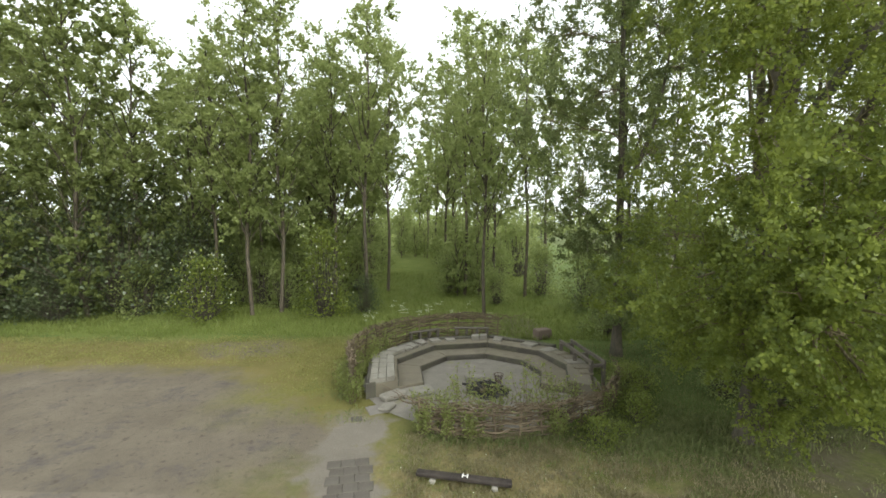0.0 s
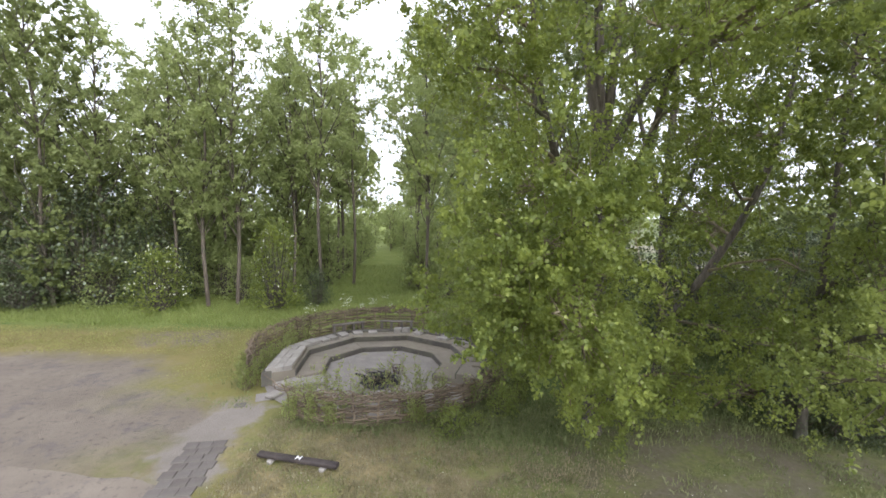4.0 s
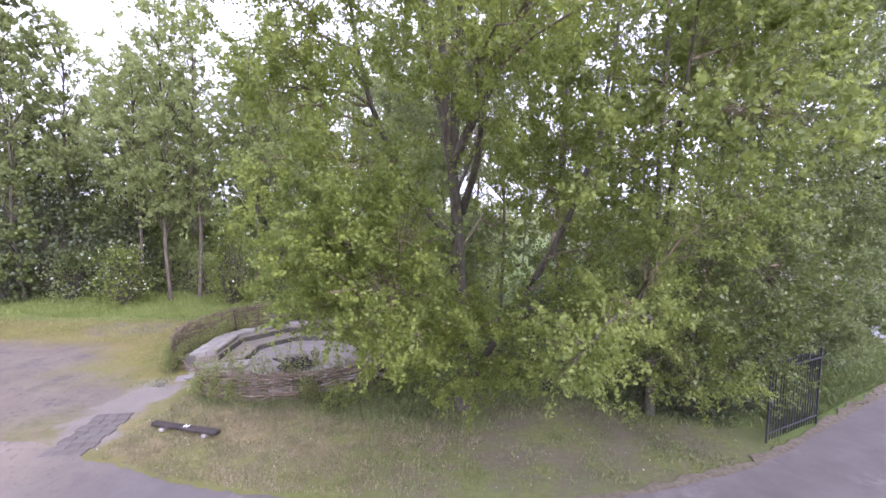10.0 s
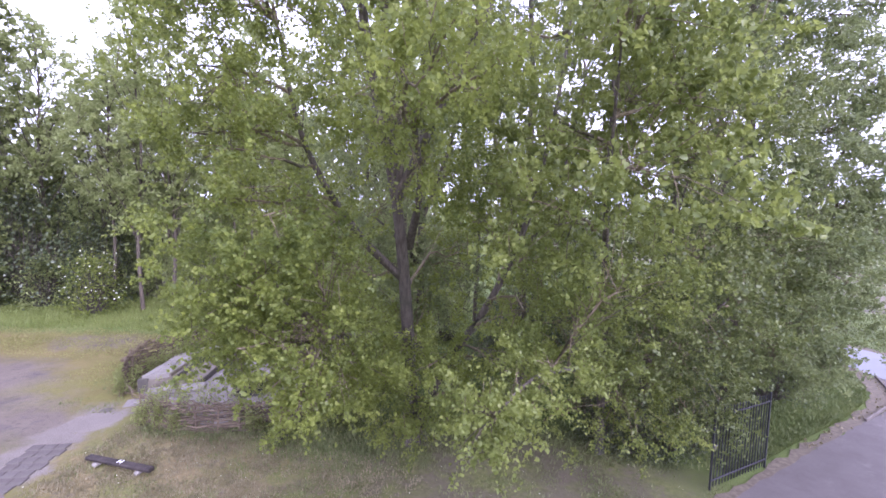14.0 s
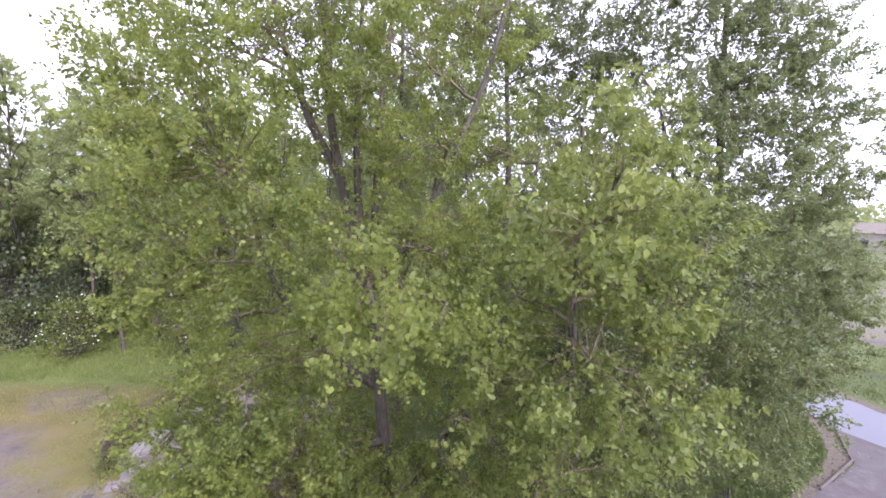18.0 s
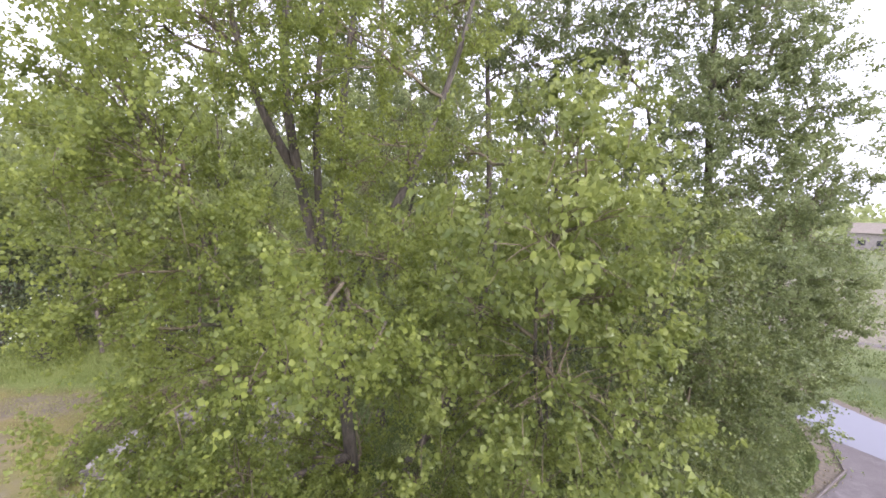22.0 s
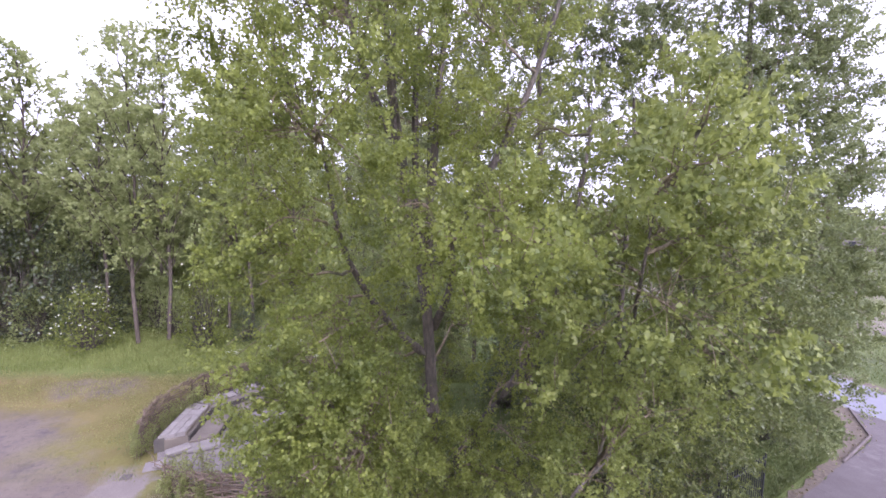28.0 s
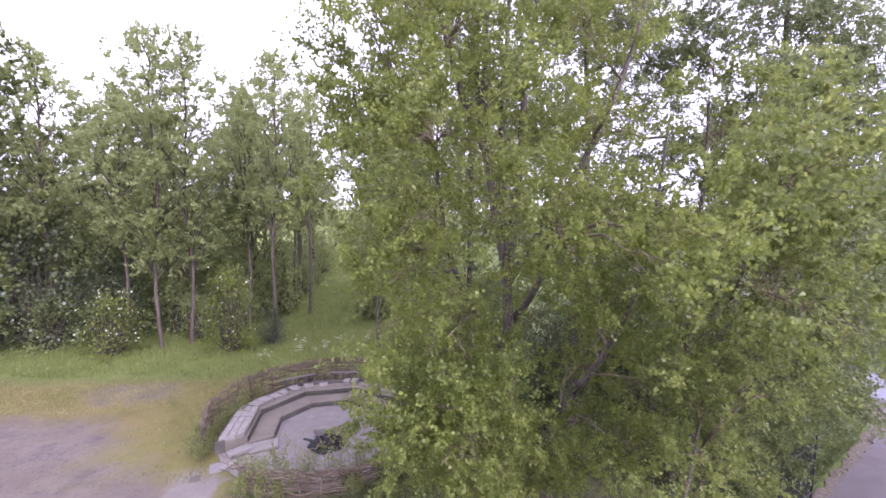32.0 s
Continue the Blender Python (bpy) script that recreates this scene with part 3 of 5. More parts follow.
def plank_bench(a0, a1, r, height=0.34):
    bench = tagged(new("plank_bench"), "low weathered wooden plank bench on short posts in the ring", "bench", "benches in the ring")
    p0, p1 = Vector(polar(a0, r)), Vector(polar(a1, r))
    mid, L = (p0 + p1) / 2, (p1 - p0).length
    turn = math.degrees(math.atan2(p1.y - p0.y, p1.x - p0.x))
    bench.matrix_basis = pose(mid.x, mid.y, 0.4, 0, 0, turn)
    part("plank", box_mesh("plank", L, 0.14, 0.045, M_WOOD, 0.008, 0.006, int(a0)), bench, "", pose(0, 0, height))
    for x in (-0.44, -0.15, 0.15, 0.44):
        part("post", box_mesh("post", 0.09, 0.12, height, M_WOOD, 0.008, 0.005, int(a0 + x * 10)), bench, "", pose(x * L, 0, 0))


plank_bench(132, 111, 3.24, 0.24)
plank_bench(101, 79, 3.24, 0.24)


def side_rail():
    rail = tagged(new("bench_frame"), "low grey wooden bench frame beside the stone ring", "bench", "benches in the ring")
    p0, p1 = Vector(polar(27, 3.2)), Vector(polar(-14, 3.2))
    mid, L = (p0 + p1) / 2, (p1 - p0).length
    rail.matrix_basis = pose(mid.x, mid.y, 0.0, 0, 0, math.degrees(math.atan2(p1.y - p0.y, p1.x - p0.x)))
    for y in (-0.18, 0.18):
        part("board", box_mesh("board", L, 0.06, 0.1, M_WOOD, 0.008, 0.006, 5), rail, "", pose(0, y, 0.62))
        for x in (-0.46, 0, 0.46):
            part("post", box_mesh("post", 0.09, 0.09, 0.62, M_WOOD, 0.008, 0.004, 6), rail, "", pose(x * L, y, 0))
    for x in (-0.46, 0, 0.46):
        part("crosspiece", box_mesh("crosspiece", 0.08, 0.3, 0.08, M_WOOD, 0.008, 0.004, 7), rail, "", pose(x * L, 0, 0.53))


side_rail()


def wattle(a0, a1, height, seed, label):
    """A woven fence: stakes and rods that pass in front of and behind them."""
    rng = np.random.default_rng(seed)
    fence = tagged(new("wattle_fence"), label, "wattle fence", "woven fences round the ring")
    n_st = int(abs(a1 - a0) / 7.5) + 1
    angs = np.linspace(a0, a1, n_st)
    R = RR + 0.24
    for i, a in enumerate(angs):
        h = height * rng.uniform(0.95, 1.2)
        p = polar(a, R)
        q = polar(a + rng.normal(0, 0.8), R + rng.normal(0, 0.04), h)
        me = tubes_mesh("stake", [(bend(rng, p, q, 4, 0), [0.028, 0.026, 0.024, 0.02], 6)], M_ROD)
        part("stake", me, fence)
    rows = int(height / 0.032)
    for row in range(rows):
        z = 0.04 + row * 0.032
        a = a0 + rng.uniform(-1, 0) * np.sign(a1 - a0)
        sgn = np.sign(a1 - a0)
        while (a1 - a) * sgn > 6:
            span = rng.uniform(35, 70)
            e = a + sgn * span
            if (e - a1) * sgn > 0:
                e = a1 + sgn * rng.uniform(0, 2)
            m = max(6, int(abs(e - a) / 2.4))
            tt = np.linspace(a, e, m)
            ph = (tt - a0) / ((a1 - a0) / (n_st - 1)) * math.pi + math.pi * (row % 2)
            rr = R + 0.045 * np.cos(ph) + rng.normal(0, 0.025, m)
            zz = z * (1 + 0.1 * np.sin(tt * 0.05 + seed)) + np.cumsum(rng.normal(0, 0.013, m)) + rng.normal(0, 0.025)
            pts = np.array([polar(t_, r_, max(z_, 0.03)) for t_, r_, z_ in zip(tt, rr, zz)])
            rad = np.linspace(0.02, 0.009, m) * rng.uniform(0.75, 1.3)
            part("rod", tubes_mesh("rod", [(pts, rad, 5)], M_ROD), fence)
            a = e - sgn * rng.uniform(2, 8)
    # loose ends on top
    for _ in range(int(abs(a1 - a0) / 1.6)):
        a = rng.uniform(min(a0, a1), max(a0, a1))
        e = a + rng.choice([-1, 1]) * rng.uniform(8, 18)
        m = 7
        tt = np.linspace(a, e, m)
        pts = np.array([polar(t_, R + rng.normal(0, 0.03) + 0.12 * u * rng.uniform(-1, 1), height + rng.uniform(-0.1, 0.08) + 0.12 * u) for t_, u in zip(tt, np.linspace(0, 1, m))])
        part("rod", tubes_mesh("rod", [(pts, np.linspace(0.018, 0.006, m), 5)], M_ROD), fence)


wattle(207, 74, 0.98, 3, "tall brown woven willow fence behind the stone seats")
wattle(245, 342, 0.62, 4, "lower brown woven willow fence overgrown with shoots")


def fire_pit():
    rng = np.random.default_rng(8)
    pit = tagged(new("fire_pit"), "heap of charred logs and ash in the ring", "fire pit")
    pit.matrix_basis = pose(1.25, 10.75, 0.01)
    bm = bmesh.new()
    bmesh.ops.create_circle(bm, cap_ends=True, segments=20, radius=0.55)
    for v in bm.verts:
        v.co *= 1 + random.uniform(-0.12, 0.12)
        v.co.z = 0.004
    part("ash", bm_mesh("ash", bm, M_CHAR), pit, "black ash bed")
    for i in range(26):
        a, L = rng.uniform(0, 6.28), rng.uniform(0.25, 0.6)
        p = np.array([rng.normal(0, 0.17), rng.normal(0, 0.15), rng.uniform(0.03, 0.2)])
        d = np.array([math.cos(a), math.sin(a), rng.uniform(-0.2, 0.35)]) * L / 2
        v0, v1 = p - d, p + d
        v0[2], v1[2] = max(v0[2], 0.03), max(v1[2], 0.03)
        f = 1.0 if i < 13 else 0.45
        part("log" if i < 13 else "stick", tubes_mesh("log", [(bend(rng, v0, v1, 4, 0), np.array([0.026, 0.04, 0.042, 0.028]) * f, 7)], M_CHAR if i % 3 else M_TWIG), pit)
    stone_ = tagged(new("hearth_slab", box_mesh("hearth_slab", 0.55, 0.25, 0.16, M_STONE_PALE, 0.02, 0.015, 2)), "pale flat stone slab beside the fire", "stone slab")
    stone_.matrix_basis = pose(0.98, 11.45, 0.006, 0, 0, 8)
    basket = tagged(new("fire_basket"), "small dark iron fire basket standing by the ashes", "fire basket")
    basket.matrix_basis = pose(1.62, 11.3, 0.006) @ Matrix.Diagonal((0.7, 0.7, 0.62, 1))
    for i in range(8):
        a = i * math.pi / 4
        pts = [(0.1 * math.cos(a), 0.1 * math.sin(a), 0.0), (0.13 * math.cos(a), 0.13 * math.sin(a), 0.2), (0.19 * math.cos(a), 0.19 * math.sin(a), 0.42)]
        part("bar", tubes_mesh("bar", [(pts, [0.012] * 3, 5)], M_RUST), basket)
    for z, r in ((0.08, 0.112), (0.24, 0.14), (0.4, 0.185)):
        a = np.linspace(0, 2 * np.pi, 17)
        part("hoop", tubes_mesh("hoop", [(np.c_[r * np.cos(a), r * np.sin(a), np.full(17, z)], [0.011] * 17, 5)], M_RUST), basket)


fire_pit()

block = tagged(new("stone_block", box_mesh("stone_block", 0.62, 0.36, 0.36, M_BRICK, 0.025, 0.02, 3)), "red-brown stone block behind the seating ring", "stone block")
block.matrix_basis = pose(3.95, 15.9, -0.01, 0, 0, 22)


# ------------------------------------------------------------ beam bench and slab path
def beam():
    b = tagged(new("beam_bench"), "dark stained timber beam lying on two pale stones", "beam")
    a, c = Vector((-0.38, 7.0, 0)), Vector((1.2, 6.68, 0))
    mid, L = (a + c) / 2, (c - a).length
    b.matrix_basis = pose(mid.x, mid.y, 0, 0, 0, math.degrees(math.atan2(c.y - a.y, c.x - a.x)))
    part("timber", box_mesh("timber", L, 0.14, 0.08, M_BEAM, 0.018, 0.008, 1), b, "", pose(0, 0, 0.06))
    for x in (-0.32, 0.33):
        part("footing", box_mesh("footing", 0.1, 0.22, 0.075, M_STONE_PALE, 0.02, 0.012, 2), b, "pale stone footing", pose(x * L, -0.02, -0.012))
    for dx, w, d in ((-0.04, 0.02, 0.11), (0.04, 0.02, 0.11), (0.0, 0.06, 0.022)):
        part("painted_bar", box_mesh("painted_bar", w, d, 0.004, M_WHITE, 0), b, "white painted mark", pose(0.03 + dx, 0, 0.141))


beam()


def slab_path():
    path = tagged(new("slab_path"), "worn path of dark and sandy paving slabs to the ring", "path", kind="structure")
    rng = random.Random(4)
    dark = [box_mesh("paving_slab", 0.245, 0.245, 0.05, M_SLAB, 0.008, 0.004, i) for i in range(3)]
    pale = [box_mesh("paving_slab", 0.48, 0.48, 0.05, M_SLAB_PALE, 0.008, 0.006, i + 5) for i in range(3)]
    a, b = Vector((-1.36, 6.0)), Vector((-1.62, 7.45))
    turn = math.degrees(math.atan2(-(b.x - a.x), b.y - a.y))
    c, s = math.cos(radians(turn)), math.sin(radians(turn))
    for row in range(7):
        p = a.lerp(b, row / 6)
        for col in (-1, 0, 1):
            off = col * 0.253 + (0.03 if row % 2 else -0.03)
            part("paving_slab", dark[rng.randrange(3)], path, "", pose(p.x + off * c, p.y + off * s, -0.041 + rng.uniform(0, 0.004), 0, 0, turn + rng.uniform(-2, 2)))
    for x, y, t in ((-1.85, 9.2, 12), (-1.45, 9.7, 24)):
        part("paving_slab", dark[rng.randrange(3)] if y < 9.5 else pale[rng.randrange(3)], path, "", pose(x, y, -0.046, 0, 0, t))


slab_path()


# ------------------------------------------------------------ metal fence, kerb and far crossing
def metal_fence(p0, p1, height=1.68, gap=0.1):
    f = tagged(new("metal_fence"), "black metal fence panel with pointed bars beside the lane", "fence")
    a, b = Vector((*p0, 0)), Vector((*p1, 0))
    L = (b - a).length
    f.matrix_basis = pose(a.x, a.y, 0.0, 0, 0, math.degrees(math.atan2(b.y - a.y, b.x - a.x)))
    n = int(L / gap)
    bar = tubes_mesh("bar", [([(0, 0, 0.05), (0, 0, 0.8), (0, 0, height - 0.09), (0, 0, height - 0.06), (0, 0, height)], [0.012, 0.012, 0.012, 0.02, 0.002], 6)], M_FENCE)
    for i in range(1, n):
        part("bar", bar, f, "", pose(i * L / n, 0, 0))
    post = box_mesh("post", 0.036, 0.036, height + 0.02, M_FENCE, 0.006)
    for x in (0, L):
        part("post", post, f, "", pose(x, 0, 0))
    for z in (0.18, height - 0.2):
        part("rail", box_mesh("rail", L, 0.025, 0.032, M_FENCE, 0.004), f, "", pose(L / 2, 0.0, z))
    part("hasp", box_mesh("hasp", 0.05, 0.05, 0.09, M_KERB, 0.008), f, "small pale metal lock case", pose(0.03, -0.02, 0.85))
    return f


metal_fence((12.25, 6.95), (13.95, 7.83))


def ribbon(name, near, far, z, mat, seed=1, wobble=0.04, n=6):
    """A flat strip between two drawn lines."""
    rng = np.random.default_rng(seed)
    a, b = smooth_line(near, n), smooth_line(far, n)
    a = a + rng.normal(0, wobble * 0.3, a.shape)
    b = b + rng.normal(0, wobble, b.shape)
    c = len(a)
    v = np.concatenate([np.c_[a, np.full(c, z)], np.c_[b, np.full(c, z)]])
    i = np.arange(c - 1)
    return quick_mesh(name, v, np.stack([i, i + 1, c + i + 1, c + i], 1), mat)


k = Mat("bare_soil")
M_SOIL = k.end(k.mix(k.noise(8, 5, 0.7), (0.07, 0.058, 0.04), (0.16, 0.135, 0.092)), 0.95)


def crossing():
    near = [(27.0, 0.0), (24.6, 7.5), (23.3, 11.2), (22.6, 12.75), (22.1, 13.8), (22.05, 14.6), (22.35, 15.7), (23.3, 17.2)]
    far = [(30.6, 1.0), (27.6, 8.0), (26.2, 11.8), (25.55, 13.6), (25.25, 15.0), (25.0, 16.2), (24.8, 17.0), (24.2, 17.8)]
    tagged(new("pavement", ribbon("pavement", near, far, 0.012, M_WET, 4, 0.03)), "pale wet concrete crossing shining beside the lane", "pavement", kind="structure")
    kerb = tagged(new("lane_edging"), "two thin pale edging boards meeting at the lane's corner", "edging", kind="structure")
    for n, (a, b) in enumerate((((18.4, 10.24), (20.74, 11.7)), ((20.74, 11.7), (22.08, 13.76)))):
        d = np.subtract(b, a)
        part("edging_board", box_mesh("edging_board", np.hypot(*d) + 0.03, 0.05, 0.1, M_WOOD, 0.008, 0.004, n), kerb, "", pose((a[0] + b[0]) / 2, (a[1] + b[1]) / 2, -0.02, 0, 0, math.degrees(math.atan2(d[1], d[0]))))
    lane_side = [(4.4, 4.8), (6.3, 4.78), (8.15, 5.02), (10.3, 5.67), (12.1, 6.47), (15.7, 8.65), (18.3, 10.2), (20.72, 11.72), (22.06, 13.8), (22.05, 14.6), (22.35, 15.7), (23.3, 17.2)]
    grass_side = [(4.4, 4.93), (6.3, 4.93), (8.15, 5.2), (10.3, 5.85), (12.1, 6.64), (15.62, 8.85), (18.05, 10.4), (20.2, 12.0), (21.35, 14.0), (21.55, 14.8), (21.9, 15.9), (22.9, 17.5)]
    tagged(new("bare_soil", ribbon("bare_soil", lane_side, grass_side, 0.008, M_SOIL, 8, 0.05, 12)), "bare brown soil strip between lane and grass", "soil", kind="structure")
    bank = [(x + 0.45, y + 0.35) for x, y in far[2:]]
    tagged(new("bare_soil", ribbon("bare_soil", far[2:], bank, 0.008, M_SOIL, 9, 0.06)), "bare brown soil along the field side of the pavement", "soil", kind="structure")
    rng = np.random.default_rng(21)
    side = smooth_line(lane_side[5:], 20)
    p = side[rng.integers(0, len(side), 260)] + np.abs(rng.normal(0, 0.25, (260, 1))) * [-0.75, 0.65] + rng.normal(0, 0.08, (260, 2))
    v, q = leaf_arrays(rng, np.c_[p, np.full(len(p), 0.03)], 0.07, "far", 0.0)
    tagged(new("leaf_litter", quick_mesh("leaf_litter", v, q, M_GRASS_DRY)), "dry fallen leaves and twigs on the bare soil", "litter", kind="stuff")


crossing()


def far_house(x, y, turn, w=14.0, d=8.0, h=3.2):
    house = tagged(new("house"), "low grey farm building far across the fields", "house")
    house.matrix_basis = pose(x, y, -0.2, 0, 0, turn)
    part("wall", box_mesh("wall", w, d, h, M_STONE_PALE, 0.02), house)
    bm = bmesh.new()
    v = [bm.verts.new(p) for p in ((-w / 2 - 0.4, -d / 2 - 0.4, h), (w / 2 + 0.4, -d / 2 - 0.4, h), (w / 2 + 0.4, d / 2 + 0.4, h), (-w / 2 - 0.4, d / 2 + 0.4, h), (-w / 2, 0, h + 2.4), (w / 2, 0, h + 2.4))]
    for f in ((0, 1, 5, 4), (2, 3, 4, 5), (0, 4, 3), (1, 2, 5), (3, 2, 1, 0)):
        bm.faces.new([v[i] for i in f])
    part("roof", bm_mesh("roof", bm, M_STONE), house, "dark grey pitched roof")
    pane = box_mesh("window", 1.3, 0.08, 1.2, M_FENCE, 0.01)
    for i in range(4):
        part("window", pane, house, "", pose(-w / 2 + 2 + i * 3.2, -d / 2 - 0.02, 1.1))


far_house(116.3, 99.2, -40, 16, 9, 4)
track = smooth_line([(20, 36), (30, 28.6), (38, 22.6), (50, 14)], 6)
tagged(new("track", strip_mesh("track", track, -0.45, 0.45, 0.006, M_SLAB, 0.1, 3)), "bare earth track between the green fields", "track", kind="structure")


# ------------------------------------------------------------ trees
def near_tree(name, base, trunk, limbs, blobs, seed, leaf_mat_, label, size=0.07, radius=0.17, density=34, per=98, shape="far", rise=0.5):
    """A tree with crooked limbs and a crown of leaf clumps. blobs: centre and radius of each bough's foliage."""
    rng = np.random.default_rng(seed)
    tree = tagged(new(name), label, "tree")
    pts = smooth_line([(*base, -0.1), *trunk], 5)
    rad = np.linspace(radius, radius * 0.25, len(pts))
    rad[0] *= 1.5
    rad[1] *= 1.2
    holders = [part("trunk", tubes_mesh("trunk", [(pts, rad, 10)], M_BARK), tree)]
    lines = [pts[len(pts) // 5:]]
    for lim in limbs:
        p = smooth_line(lim, 5)
        r = np.linspace(radius * 0.6, radius * 0.13, len(p))
        holders.append(part("limb", tubes_mesh("limb", [(p, r, 8)], M_BARK), tree))
        lines.append(p)
    nodes = np.concatenate(lines)
    owner = np.repeat(np.arange(len(lines)), [len(p) for p in lines])
    tw, vs, qs, n = [], [], [], 0
    for c, r, *thin in blobs:
        fine = thin[1] if len(thin) > 1 else 1
        clumps, leaves, face = clump_points(rng, c, r, density * (thin[0] if thin else 1), per / fine ** 1.4, 0.18, 0.12, rise)
        c = np.asarray(c, float)
        d = np.linalg.norm(nodes - c, axis=1) + np.maximum(nodes[:, 2] - c[2], 0) * 1.5
        start = nodes[d.argmin()]
        b = bend(rng, start, c, 7, 0.06)
        part("branch", tubes_mesh("branch", [(b, np.linspace(0.033, 0.012, 7), 6)], M_TWIG), holders[owner[d.argmin()]])
        for cl in clumps[::2]:
            w = rng.uniform(0.12, 1) * 5.999
            s0 = b[int(w)] + (b[int(w) + 1] - b[int(w)]) * (w % 1)
            tw.append((bend(rng, s0, cl, 4, 0.05), [0.009, 0.008, 0.006, 0.003], 3))
        for cl in clumps[1::6]:
            tip = cl + np.array([rng.normal(0, 0.12), rng.normal(0, 0.12), rng.uniform(0.2, 0.5)])
            tw.append((bend(rng, cl, tip, 4, 0.05), [0.006, 0.006, 0.005, 0.002], 3))
        v, q = leaf_arrays(rng, leaves, size * fine, shape, 0.35, face)
        vs.append(v)
        qs.append(q + n)
        n += len(v)
    tagged(part("branchwork", tubes_mesh("branchwork", tw, M_TWIG), tree), kind="stuff")
    part("crown", quick_mesh("crown", np.concatenate(vs), np.concatenate(qs), leaf_mat_), tree)
    return tree


